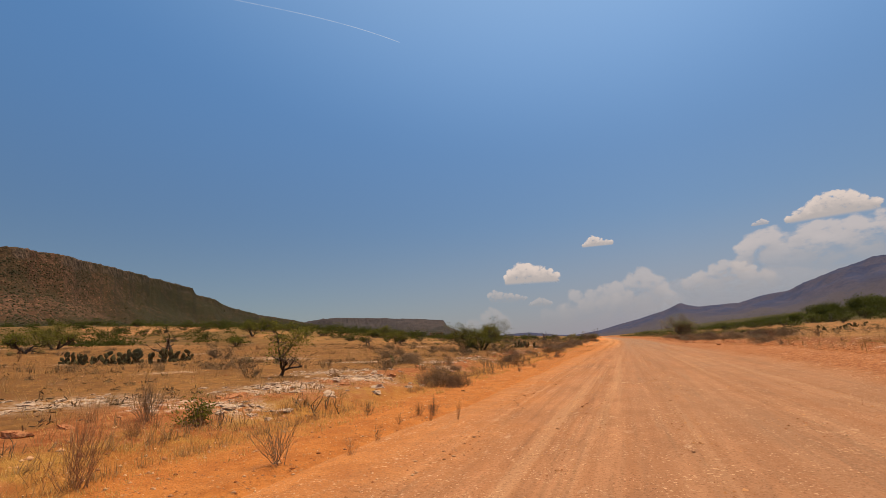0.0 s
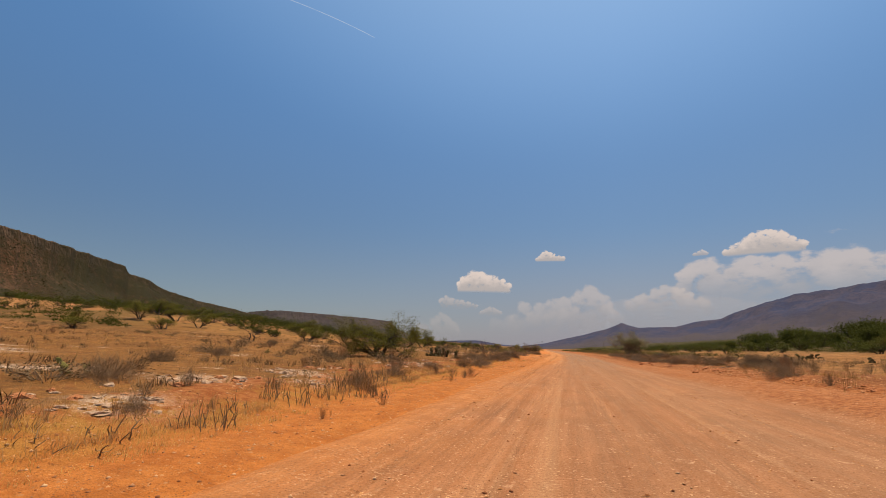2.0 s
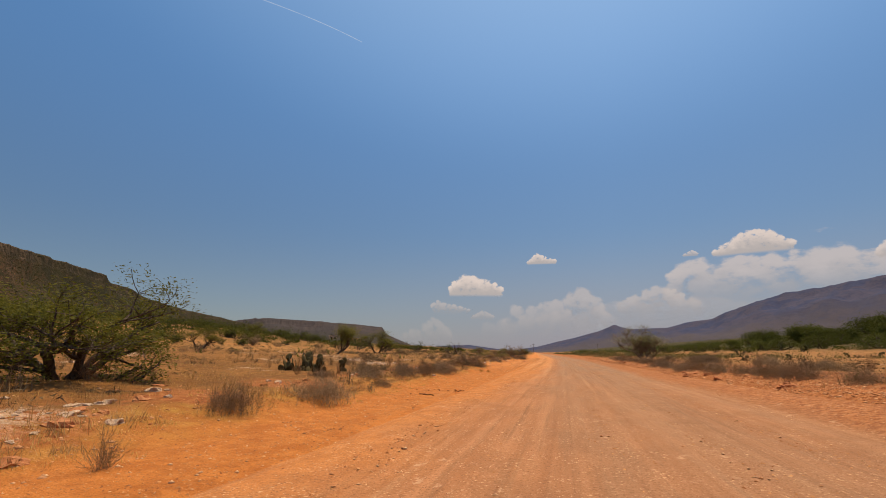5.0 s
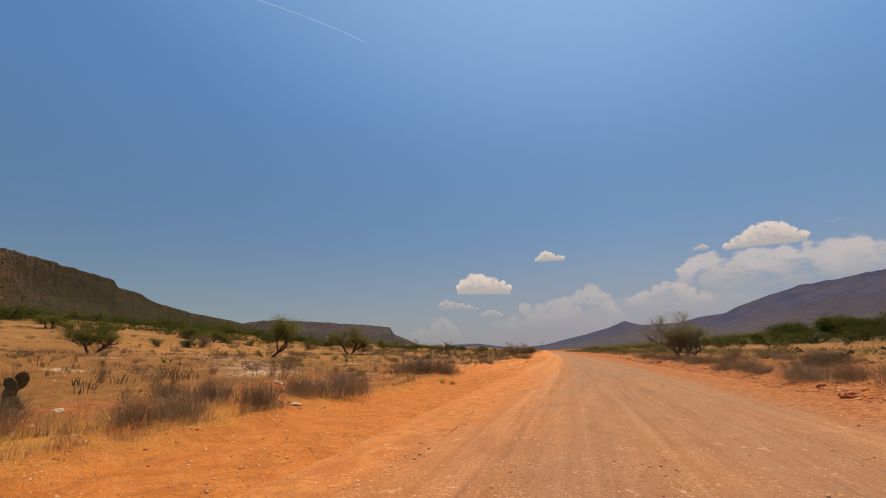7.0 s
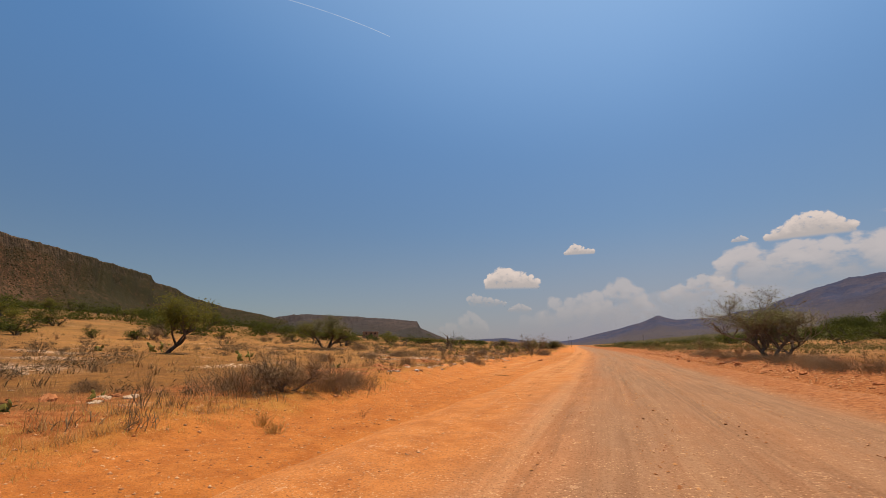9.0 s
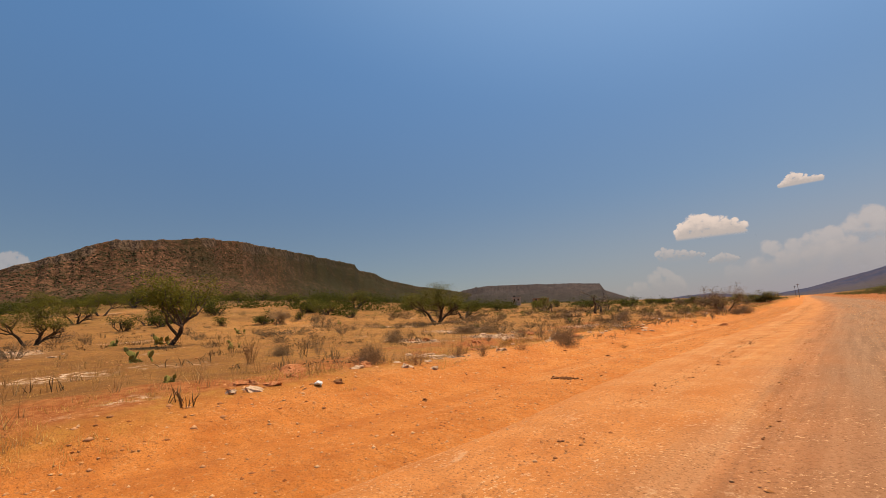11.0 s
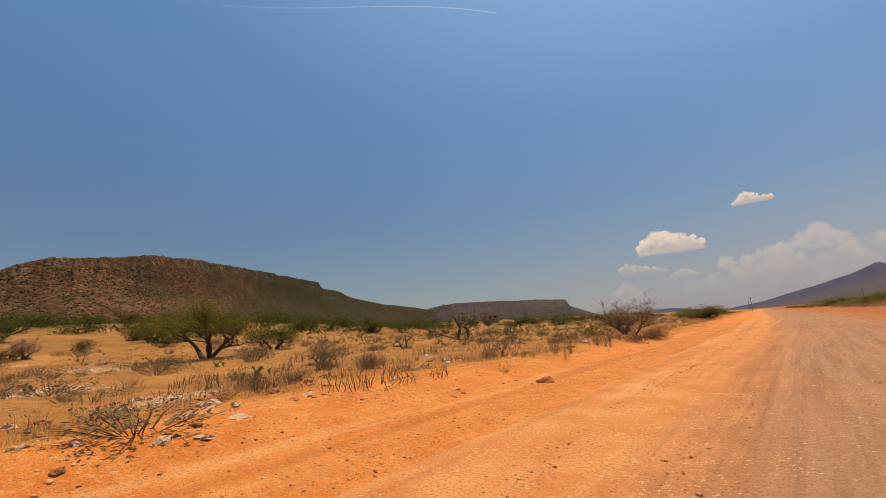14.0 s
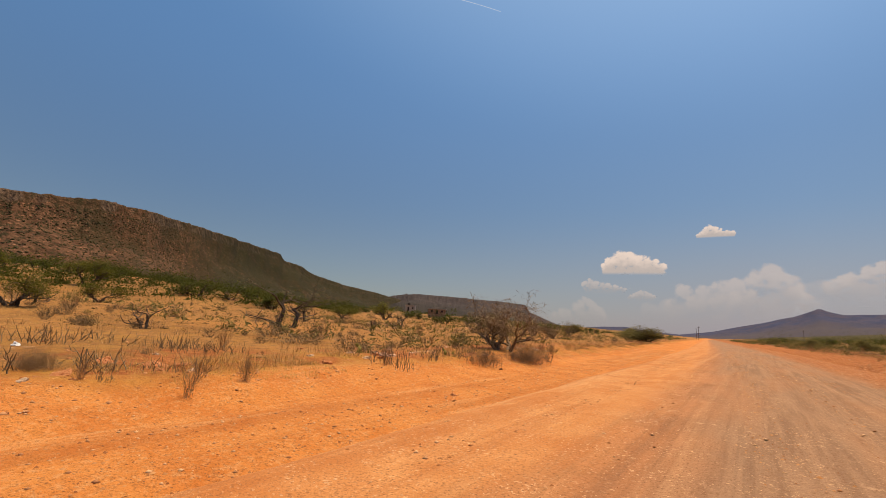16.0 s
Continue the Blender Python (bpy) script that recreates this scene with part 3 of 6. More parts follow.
# ---- mesas and mountains ----
def ridge(name, rows, material, label, toe=0.45, cap=0.16, seed=0, eye_y=98.0, back=0.35, shady=0.0):
    """A long hill from rows of bearing, elevation and distance of its crest as seen from the road."""
    az = np.array([r[0] for r in rows], float)
    fine = np.linspace(az[0], az[-1], 330)
    el = np.interp(fine, az, [r[1] for r in rows])
    dist = np.interp(fine, az, [r[2] for r in rows])
    down = np.array([-back * 2, -back, -0.06, -0.02, 0.0, 0.004, 0.010, 0.018, 0.028, 0.045, 0.07, 0.10, 0.14, 0.19, 0.25, 0.31, 0.38, 0.46, 0.55, 0.65, 0.76, 0.88, 1.0])
    high = np.array([0.0, 0.93, 0.985, 1.0, 1.0, 0.985, 0.955, 0.905, 0.875, 0.83, 0.765, 0.70, 0.615, 0.53, 0.44, 0.365, 0.295, 0.225, 0.16, 0.105, 0.06, 0.025, -0.02])
    if cap == 0:
        high = np.where(down > 0, (1 - np.clip(down, 0, 1)) ** 1.35 * 1.02 - 0.02, high)
    steep = np.interp(down, [-0.02, 0.0, 0.004, 0.018, 0.03, 0.06], [0, 0.4, 1, 1, 0.5, 0]) * (cap > 0)
    D, F = np.meshgrid(down, fine)
    R = dist[:, None] * (1 - toe * D)
    px, py = R * np.sin(np.radians(F)), eye_y + R * np.cos(np.radians(F))
    top = np.tan(np.radians(el)) * dist + 1.7
    rug = grain(px, py, 110, seed, 4)
    gully = grain(px + 0.5 * py, D * 900, 160, seed + 3, 4)
    base = np.minimum(land(px, py), 0.3 * top[:, None]) - 6
    Z = base + (top[:, None] - base) * np.array(high)[None, :]
    mid = smooth((D - 0.02) / 0.1) * smooth((1 - D) / 0.4)
    Z = Z + (top[:, None] * 0.14) * mid * (rug + gully) + top[:, None] * 0.013 * grain(F * 30, 0 * D, 9, seed + 7, 3) * (D >= -0.02) * (D < 0.05)
    R2 = R * (1 + 0.012 * grain(F * 30, D * 0.5, 14, seed + 5, 3) * smooth((D + 0.07) / 0.05) * smooth((0.3 - D) / 0.15))
    px, py = R2 * np.sin(np.radians(F)), eye_y + R2 * np.cos(np.radians(F))
    # last mask: scrub and painted shade, growing with bearing, scaled by shady
    ob = new(name, grid_mesh(name, px, py, Z, material, [("cliff", steep[None, :] * np.clip(0.62 + 1.5 * grain(F * 30, D * 200, 60, seed + 11, 3) + 0.6 * smooth((F + 68) / 8), 0, 1)), ("foot", smooth((D - 0.34) / 0.3)), ("scrub_shade", (0.5 * smooth((F + 74) / 16) + 0.5 * smooth((F + 64) / 7)) * shady)]))
    tagged(ob, label, "hill", kind="structure")
    return px, py, Z


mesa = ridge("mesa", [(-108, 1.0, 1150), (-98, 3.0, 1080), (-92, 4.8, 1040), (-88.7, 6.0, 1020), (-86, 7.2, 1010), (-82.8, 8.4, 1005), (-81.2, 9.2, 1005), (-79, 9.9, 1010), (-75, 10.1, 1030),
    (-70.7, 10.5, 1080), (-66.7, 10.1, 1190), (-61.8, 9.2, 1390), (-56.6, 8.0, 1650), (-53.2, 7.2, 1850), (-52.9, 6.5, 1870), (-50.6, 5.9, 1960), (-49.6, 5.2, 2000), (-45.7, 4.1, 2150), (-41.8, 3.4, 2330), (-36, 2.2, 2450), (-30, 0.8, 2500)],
    HILL, "brown flat-topped mesa with a cliff rim and scrub-covered slopes", toe=0.52, seed=4, shady=1.0)
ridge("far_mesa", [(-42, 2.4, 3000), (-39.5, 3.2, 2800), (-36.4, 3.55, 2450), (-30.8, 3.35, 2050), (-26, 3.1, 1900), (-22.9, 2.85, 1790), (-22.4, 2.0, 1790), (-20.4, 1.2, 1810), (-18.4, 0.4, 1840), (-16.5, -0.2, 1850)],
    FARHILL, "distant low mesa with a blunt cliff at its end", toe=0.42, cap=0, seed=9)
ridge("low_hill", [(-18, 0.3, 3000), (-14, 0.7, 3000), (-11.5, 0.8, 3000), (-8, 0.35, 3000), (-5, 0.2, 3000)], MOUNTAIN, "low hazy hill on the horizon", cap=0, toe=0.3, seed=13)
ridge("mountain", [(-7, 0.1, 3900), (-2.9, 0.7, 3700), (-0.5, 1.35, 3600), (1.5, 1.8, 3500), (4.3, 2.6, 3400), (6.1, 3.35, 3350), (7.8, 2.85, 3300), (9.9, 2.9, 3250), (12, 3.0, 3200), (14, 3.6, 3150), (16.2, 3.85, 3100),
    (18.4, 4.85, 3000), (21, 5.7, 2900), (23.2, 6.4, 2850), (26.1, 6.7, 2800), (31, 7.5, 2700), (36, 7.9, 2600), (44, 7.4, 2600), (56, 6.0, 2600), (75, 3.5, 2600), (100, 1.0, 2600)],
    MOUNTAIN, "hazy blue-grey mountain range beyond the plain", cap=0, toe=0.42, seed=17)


# ---- clouds and vapour trail ----
def cloud_material():
    n = Nodes("cloud", 1.0)
    co = n.node("TexCoord").outputs["Object"]
    off = n.node("VectorMath")
    off.operation = "ADD"
    rnd = n.node("CombineXYZ")
    n.link(n.math("MULTIPLY", n.random(), 40.0), rnd.inputs[0])
    n.link(co, off.inputs[0])
    n.link(rnd.outputs[0], off.inputs[1])
    curl = n.node("TexNoise", Scale=6.0, Detail=7.0, Roughness=0.58)
    n.link(off.outputs[0], curl.inputs["Vector"])
    lump = n.node("TexVoronoi", Scale=4.2)
    lump.feature = "SMOOTH_F1"
    n.link(off.outputs[0], lump.inputs["Vector"])
    fluff = n.math("ADD", n.math("MULTIPLY", n.math("SUBTRACT", curl.outputs["Fac"], 0.5), 1.5), n.math("MULTIPLY", n.math("SUBTRACT", 0.42, lump.outputs["Distance"]), 0.55))
    body = n.math("ADD", n.attr("body"), fluff)
    alpha = n.math("MULTIPLY", n.math("MULTIPLY", n.ramp(body, 0.3, 0.8), n.attr("rim")), n.attr("thick"))
    em = n.node("Emission")
    n.link(n.ramp(n.attr("thick"), 0.2, 1.0, 0.78, 1.0), em.inputs["Strength"])
    lit = n.math("ADD", n.attr("lit"), n.math("MULTIPLY", fluff, 0.45))
    n.link(n.mix(n.ramp(lit, 0.1, 0.85), (0.45, 0.42, 0.42), (0.70, 0.61, 0.57)), em.inputs["Color"])
    tr = n.node("BsdfTransparent")
    mx = n.node("MixShader")
    n.link(alpha, mx.inputs[0])
    n.link(tr.outputs[0], mx.inputs[1])
    n.link(em.outputs[0], mx.inputs[2])
    n.link(mx.outputs[0], n.t.nodes["Material Output"].inputs["Surface"])
    return n.mat


CLOUD = cloud_material()


def cloud(az, low, high, wide, thick, crest, label, veil=0.0, seed=0):
    """A far cumulus as a domed shell: billows heaped up to a crest line, over a flat base or (veil) a base lost in haze. Degrees."""
    far, r = 4300.0, random.Random(900 + seed)
    U, V = np.meshgrid(np.linspace(-1.2, 1.2, 73), np.linspace(-0.35, 1.35, 49))
    tall = high - low
    stretch = wide / 2 / tall
    body = np.zeros_like(U)
    for _ in range(34):
        u = r.uniform(-0.92, 0.92)
        top = float(np.interp(u, [c[0] for c in crest], [c[1] for c in crest]))
        rad = r.uniform(0.16, 0.36) * (0.5 + 0.5 * top)
        v = max(rad * 0.45, (top - rad) * (1 if r.random() < 0.6 else r.uniform(0.2, 0.9)))
        body = np.maximum(body, 1 - (((U - u) * stretch) ** 2 + (V - v) ** 2) / rad**2)
    edge = np.interp(U, [c[0] for c in crest], [c[1] for c in crest])
    fill = smooth((edge * (0.92 if veil else 0.84) - V) / 0.22) * smooth((0.98 - np.abs(U)) / (0.2 + 0.2 * veil))
    body = np.maximum(body, (0.64 if veil else 0.95) * fill)
    rim = smooth((1.18 - np.abs(U)) / 0.16) * smooth((1.33 - V) / 0.1) * (smooth((V + 0.30) / (0.35 + 0.75 * veil)) if veil else smooth((V + 0.10) / 0.14))
    lit = V / np.maximum(edge, 0.25)
    me = grid_mesh("cloud", U, -0.3 * (1 - 0.5 * U**2 - 0.4 * V**2), V, CLOUD, [("body", body), ("rim", rim), ("lit", lit), ("thick", U * 0 + thick)])
    ob = new("cloud", me)
    w, hgt = far * math.tan(radians(wide / 2)), far * (math.tan(radians(high)) - math.tan(radians(low)))
    a = radians(az)
    ob.matrix_world = Matrix.Translation((far * math.sin(a), 60 + far * math.cos(a), far * math.tan(radians(low)))) @ Euler((0, 0, -a)).to_matrix().to_4x4() @ Matrix.Diagonal((w, w * 0.3, hgt, 1))
    ob.visible_shadow = False
    tagged(ob, label, "cloud", "clouds over the horizon", "structure")


PUFF, BANK = "small white cumulus cloud with a flat base", "pale hazy cumulus bank low over the horizon"
cloud(-10.6, 7.0, 9.8, 7.6, 1.0, [(-1, 0.2), (-0.6, 0.85), (-0.35, 1.0), (0.1, 0.85), (0.5, 0.75), (1, 0.35)], PUFF, 0, 1)
cloud(-2.1, 10.9, 12.4, 3.8, 0.95, [(-1, 0.1), (-0.3, 1.0), (0.1, 0.7), (1, 0.35)], PUFF, 0, 2)
cloud(-13.8, 4.8, 6.4, 5.4, 0.5, [(-1, 0.6), (-0.6, 1.0), (0.2, 0.7), (1, 0.3)], BANK, 0.4, 3)
cloud(-9.7, 4.0, 5.2, 3.2, 0.42, [(-1, 0.3), (0, 1.0), (1, 0.4)], BANK, 0.4, 4)
cloud(-16.9, 0.8, 4.4, 6.4, 0.28, [(-1, 0.4), (-0.2, 0.65), (0.35, 1.0), (1, 0.5)], BANK, 1, 5)
cloud(-0.3, 2.4, 8.2, 13.4, 0.5, [(-1, 0.4), (-0.8, 0.62), (-0.4, 0.62), (0.1, 0.8), (0.42, 1.0), (0.7, 0.72), (1, 0.35)], BANK, 1, 6)
cloud(11.0, 4.4, 8.0, 9.0, 0.52, [(-1, 0.45), (-0.5, 0.75), (0, 1.0), (0.4, 0.85), (1, 0.4)], BANK, 0.8, 7)
cloud(22.0, 5.6, 11.2, 22.0, 0.66, [(-1, 0.5), (-0.75, 0.85), (-0.6, 0.98), (-0.2, 0.9), (0.3, 0.95), (0.6, 1.0), (1, 0.6)], BANK, 0.8, 8)
cloud(20.6, 10.7, 13.3, 7.8, 0.97, [(-1, 0.2), (-0.5, 0.6), (-0.1, 1.0), (0.4, 0.92), (1, 0.35)], PUFF, 0, 9)
cloud(14.8, 10.9, 11.6, 1.6, 0.7, [(-1, 0.4), (0.2, 1.0), (1, 0.4)], PUFF, 0, 10)
cloud(34.5, 9.0, 12.4, 9.0, 0.85, [(-1, 0.3), (-0.5, 0.8), (0.1, 1.0), (1, 0.5)], PUFF, 0, 11)
cloud(43.0, 6.0, 12.0, 17.0, 0.5, [(-1, 0.5), (-0.4, 0.8), (0.2, 1.0), (1, 0.5)], BANK, 0.8, 12)
cloud(-86.2, 5.0, 8.7, 4.6, 0.42, [(-1, 0.6), (-0.2, 0.9), (0.3, 1.0), (1, 0.6)], BANK, 0.6, 13)
cloud(-2.0, 1.0, 5.6, 17.0, 0.16, [(-1, 0.6), (-0.3, 0.8), (0.4, 1.0), (1, 0.6)], BANK, 1, 14)
cloud(12.0, 2.0, 7.0, 18.0, 0.18, [(-1, 0.7), (-0.3, 1.0), (0.4, 0.9), (1, 0.8)], BANK, 1, 15)


def trail_material():
    n = Nodes("ice_trail", 1.0)
    em, tr, mx = n.node("Emission", Strength=0.75), n.node("BsdfTransparent"), n.node("MixShader")
    em.inputs["Color"].default_value = (0.75, 0.85, 1.0, 1)
    n.link(n.math("MULTIPLY", n.attr("thick"), n.ramp(n.noise(0.02, 3), 0.3, 0.6, 0.5, 1.0)), mx.inputs[0])
    n.link(tr.outputs[0], mx.inputs[1])
    n.link(em.outputs[0], mx.inputs[2])
    n.link(mx.outputs[0], n.t.nodes["Material Output"].inputs["Surface"])
    return n.mat


ta = np.radians(np.linspace(-72, -27, 60))[:, None] + np.zeros((1, 5))
te = np.radians(np.polyval(np.polyfit([-72, -60, -42, -24.5], [36.4, 37.6, 38.8, 36.2], 3), np.degrees(ta)))
off = np.linspace(-1, 1, 5)[None, :] * np.radians(np.interp(np.degrees(ta), [-72, -23.5], [0.12, 0.05]))
tx, ty, tz = 4000 * np.sin(ta) * np.cos(te + off), 60 + 4000 * np.cos(ta) * np.cos(te + off), 4000 * np.sin(te + off)
fade = (1 - np.abs(np.linspace(-1, 1, 5)))[None, :] * np.interp(np.degrees(ta), [-72, -55, -40, -23.5], [0.0, 0.2, 0.5, 0.8])
trail = new("vapour_trail", grid_mesh("vapour_trail", tx, ty, tz, trail_material(), [("thick", fade)]))
trail.visible_shadow = False
tagged(trail, "thin white vapour trail high in the blue sky", "vapour trail", kind="structure")


# ---- trees ----
def limb(shape, tips, p, d, length, r, level, rng, droop, kink=0.35, split=(3, 4), sides=6, rise=0.15):
    """A crooked branch that forks, down to the twigs."""
    n = 4 if level > 1 else 3
    pts, rad = [p.copy()], [r]
    for i in range(n):
        d = (d + Vector((rng.gauss(0, kink), rng.gauss(0, kink), rng.gauss(0, kink) * 0.6 + droop))).normalized()
        p = p + d * length / n
        pts.append(p.copy())
        rad.append(max(r * (1 - 0.45 * (i + 1) / n), 0.006))
    shape.tube(pts, rad, max(3, sides - (level < 2)))
    if level == 0:
        tips.append((pts[-1], d))
        tips.append((pts[len(pts) // 2], d))
        return
    for k in range(rng.randint(*split)):
        i = rng.randint(1, n) if k else n
        side = Vector((rng.gauss(0, 1), rng.gauss(0, 1), rng.gauss(rise, 0.6 - 0.5 * rise))).normalized()
        limb(shape, tips, pts[i], (d * 0.6 + side * 0.85).normalized(), length * rng.uniform(0.55, 0.8), rad[i] * 0.8, level - 1, rng, droop, kink, split, sides - 1, rise)


def leaves(shape, tips, rng, count, spread, length, width, flat=0.7):
    for p, d in tips:
        for _ in range(count):
            q = p + Vector((max(-2, min(2, rng.gauss(0, 1))) * spread, max(-2, min(2, rng.gauss(0, 1))) * spread, max(-1.6, min(1.3, rng.gauss(0, 1))) * spread * flat))
            a = Vector((rng.gauss(0, 1), rng.gauss(0, 1), rng.gauss(-0.1, 0.5))).normalized()
            b = Vector((rng.gauss(0, 0.6), rng.gauss(0, 0.6), 1)).normalized()
            shape.leaf(q, a, b, length * rng.uniform(0.6, 1.3), width * rng.uniform(0.7, 1.2))


def tree(name, seed, stems, length, radius, level, lean, droop, label, leafy, leafmat, leaf=(0.12, 0.05), spread=0.3, kink=0.35, split=(3, 4), skew=(0, 0), crown_name="crown", rise=0.5, bark=None, sides=6, clear=0.0):
    rng = random.Random(seed)
    root = new(name)
    wood, tips = Shape(), []
    for k in range(stems):
        a = 2 * math.pi * (k + rng.uniform(-0.3, 0.3)) / stems
        d = Vector((math.cos(a) * lean + skew[0], math.sin(a) * lean + skew[1], 1)).normalized()
        limb(wood, tips, Vector((0.12 * math.cos(a), 0.12 * math.sin(a), -0.15)), d, length * rng.uniform(0.85, 1.15), radius * rng.uniform(0.8, 1.1), level, rng, droop, kink, split, sides, rise)
    part("trunk", wood, bark or BARK, root, "dark crooked trunk and limbs")
    if leafy:
        green = Shape()
        top = max(p.z for p, d in tips)
        leaves(green, [q for q in tips if q[0].z > clear * top], rng, leafy, spread, leaf[0], leaf[1])
        tagged(part(crown_name, green, leafmat, root), kind="stuff")
    return tagged(root, label, "tree")


# the wide green mesquite beside the road
big = tree("mesquite_tree", 11, 7, 2.3, 0.13, 3, 1.25, -0.015, "wide green mesquite with drooping branches over dry grass", 46, LEAF, (0.14, 0.042), 0.25, 0.3, (3, 4), rise=0.2)
big.matrix_basis = spot(-15.6, 50.6, 1.08, 0, 0.05, tall=0.86)
slim = tree("mesquite_tree", 5, 1, 1.25, 0.10, 3, 0.0, 0.03, "thin leaning mesquite with sparse olive leaves", 34, LEAF, (0.13, 0.045), 0.32, 0.35, (2, 4), (0.35, 0.1), clear=0.42)
slim.matrix_basis = spot(-13.8, 15.5, 0.86, 20)
round_a = tree("mesquite_tree", 27, 3, 1.15, 0.12, 3, 0.65, 0.03, "low round green mesquite with several dark stems", 30, LEAF, (0.16, 0.05), 0.36, 0.3, (3, 4), rise=0.3, clear=0.42)
round_a.matrix_basis = spot(-61, 29.5, 1.3, 200, tall=0.9)
upright = tree("mesquite_tree", 84, 1, 1.35, 0.14, 3, 0.1, 0.05, "upright open mesquite with a dark forked trunk", 46, LEAF, (0.13, 0.042), 0.3, 0.32, (3, 4), rise=0.55, clear=0.34)
upright.matrix_basis = spot(-29.2, 94.9, 1.3, 40, tall=1.2)
umbrella = tree("mesquite_tree", 31, 3, 2.3, 0.18, 3, 0.75, 0.03, "umbrella-shaped green mesquite on dry pasture", 46, LEAF, (0.17, 0.045), 0.42, 0.3, (3, 4), clear=0.45)
umbrella.matrix_basis = spot(-35.6, 124.8, 1.12, 80, tall=0.86)
grey_tree = tree("mesquite_tree", 52, 4, 1.0, 0.06, 4, 0.7, 0.05, "wide thin-leaved mesquite with grey-green leaflets", 9, GREYLEAF, (0.046, 0.021), 0.17, 0.26, (4, 4), rise=0.42, bark=THORNBARK, clear=0.40)
grey_tree.matrix_basis = spot(11.3, 109.3, 2.7, 100, tall=0.78)
bare_a = tree("thorn_tree", 53, 4, 1.05, 0.07, 4, 0.8, 0.06, "leafless thorn tree with a dome of fine grey twigs", 3, TWIG, (0.30, 0.012), 0.14, 0.26, (3, 4), crown_name="twigwork", rise=0.45, bark=THORNBARK)
bare_a.matrix_basis = spot(-10.5, 144.6, 1.6, 0, tall=0.85)
bare_b = tree("thorn_tree", 61, 3, 1.5, 0.12, 3, 0.9, 0.04, "bare dark thorn tree with crooked limbs", 5, TWIG, (0.3, 0.011), 0.2, 0.42, (2, 3), crown_name="twigwork")
bare_b.matrix_basis = spot(-23.4, 140.6, 1.4, 30, tall=0.75)
leafy_bush = tree("mesquite_bush", 71, 6, 1.4, 0.08, 2, 0.9, 0.0, "dense rounded olive-green bush on the verge", 34, OLIVE, (0.2, 0.08), 0.36, 0.3, (3, 5))
leafy_bush.matrix_basis = spot(-14.2, 208.0, 1.35, 0, tall=0.8)


def more(ob, rows, group=""):
    for x, y, size, turn in rows:
        c = copy_thing(ob, spot(x, y, size, turn, 0.05))
        if group:
            tagged(c, group=group)


TREES = "single trees on the pasture"
for ob in (big, slim, round_a, upright, umbrella, grey_tree, bare_a, bare_b):
    tagged(ob, group=TREES)
more(round_a, [(-72, 134, 1.05, 15), (-92, 116, 1.1, 77), (-86, 115, 0.8, 130), (-60, 58, 0.7, 310), (-47, 168, 0.75, 150), (-76, 86, 1.0, 250), (-53, 141, 0.8, 210), (-80, 136, 1.1, 300), (-36.7, 130.9, 0.85, 45)])
more(umbrella, [(-47.5, 91.2, 0.74, 130), (-84, 150, 0.95, 160), (-96, 98, 1.0, 20), (-92, 104, 0.9, 320), (-80, 99, 0.75, 110), (-106, 112, 1.0, 250), (-115, 137, 0.7, 40), (-98, 142, 0.6, 140), (-75, 40, 0.85, 95), (-58, 190, 0.8, 40), (76, 150, 1.3, 70), (82, 132, 1.5, 200), (74, 138, 1.3, 10), (80, 144, 1.5, 80), (88, 126, 1.4, 150)])
more(bare_b, [(-50, 38, 0.9, 80), (-22.4, 132.2, 0.45, 150), (-36, 152, 0.75, 200), (-40, 66, 0.6, 20), (-30, 160, 0.7, 100), (-44, 134, 0.6, 310), (-24.0, 149.0, 0.4, 60), (12.4, 49.6, 0.3, 200)])
more(bare_a, [(-8.6, 82.0, 0.42, 70), (-17.5, 121.8, 0.42, 20), (-19, 176, 0.75, 50), (-26, 186, 0.7, 150), (22, 190, 0.8, 10), (-33, 30, 0.45, 60), (-60, 118, 0.8, 220)])
more(leafy_bush, [(-21, 236, 0.9, 40), (-28, 262, 1.1, 100), (10, 232, 0.6, 10), (14, 206, 0.6, 220), (6, 268, 0.7, 70), (19, 170, 0.6, 300), (-34, 230, 0.9, 20)])

# ---- woodland along the foot of the hills ----
rng = random.Random(101)
WOODS = "woodland at the foot of the hills"
kinds = []
for s in range(4):
    t = tree("woodland_tree", 200 + s, 3, 1.5 + 0.15 * s, 0.16, 2, 0.85, 0.0, "dense green mesquite in the woodland belt", 13, FARLEAF, (0.43, 0.11), 0.42, 0.3, (3, 4), sides=3, clear=0.12)
    kinds.append(tagged(t, group=WOODS))
tall_tree = tree("woodland_tree", 230, 4, 3.3, 0.3, 3, 0.8, 0.0, "tall dark round mesquite above the woodland belt", 22, FARLEAF, (0.62, 0.2), 1.05, 0.3, (3, 4), sides=4, clear=0.06)
tall_tree.matrix_basis = spot(125, 292, 1.4, 20)
tagged(tall_tree, group=WOODS)
more(tall_tree, [(137, 280, 1.15, 90), (145, 283, 1.4, 200), (155, 270, 1.3, 310), (148, 304, 1.5, 40), (162, 292, 1.5, 120), (138, 258, 0.8, 250), (128, 326, 1.3, 170), (112, 338, 0.9, 60), (174, 262, 1.3, 15), (100, 346, 0.65, 280), (152, 246, 0.9, 220), (140, 232, 0.7, 330), (84, 356, 0.5, 100), (168, 240, 1.1, 75), (118, 356, 1.2, 10), (134, 346, 1.35, 140)], WOODS)
used = [0, 0, 0, 0]
spots = []
for i in range(235):
    a, r = rng.uniform(-95, -14), 62 + 150 * rng.random() ** 1.3
    spots.append((r * math.sin(radians(a)), 90 + r * math.cos(radians(a)), rng.uniform(0.6, 1.25)))
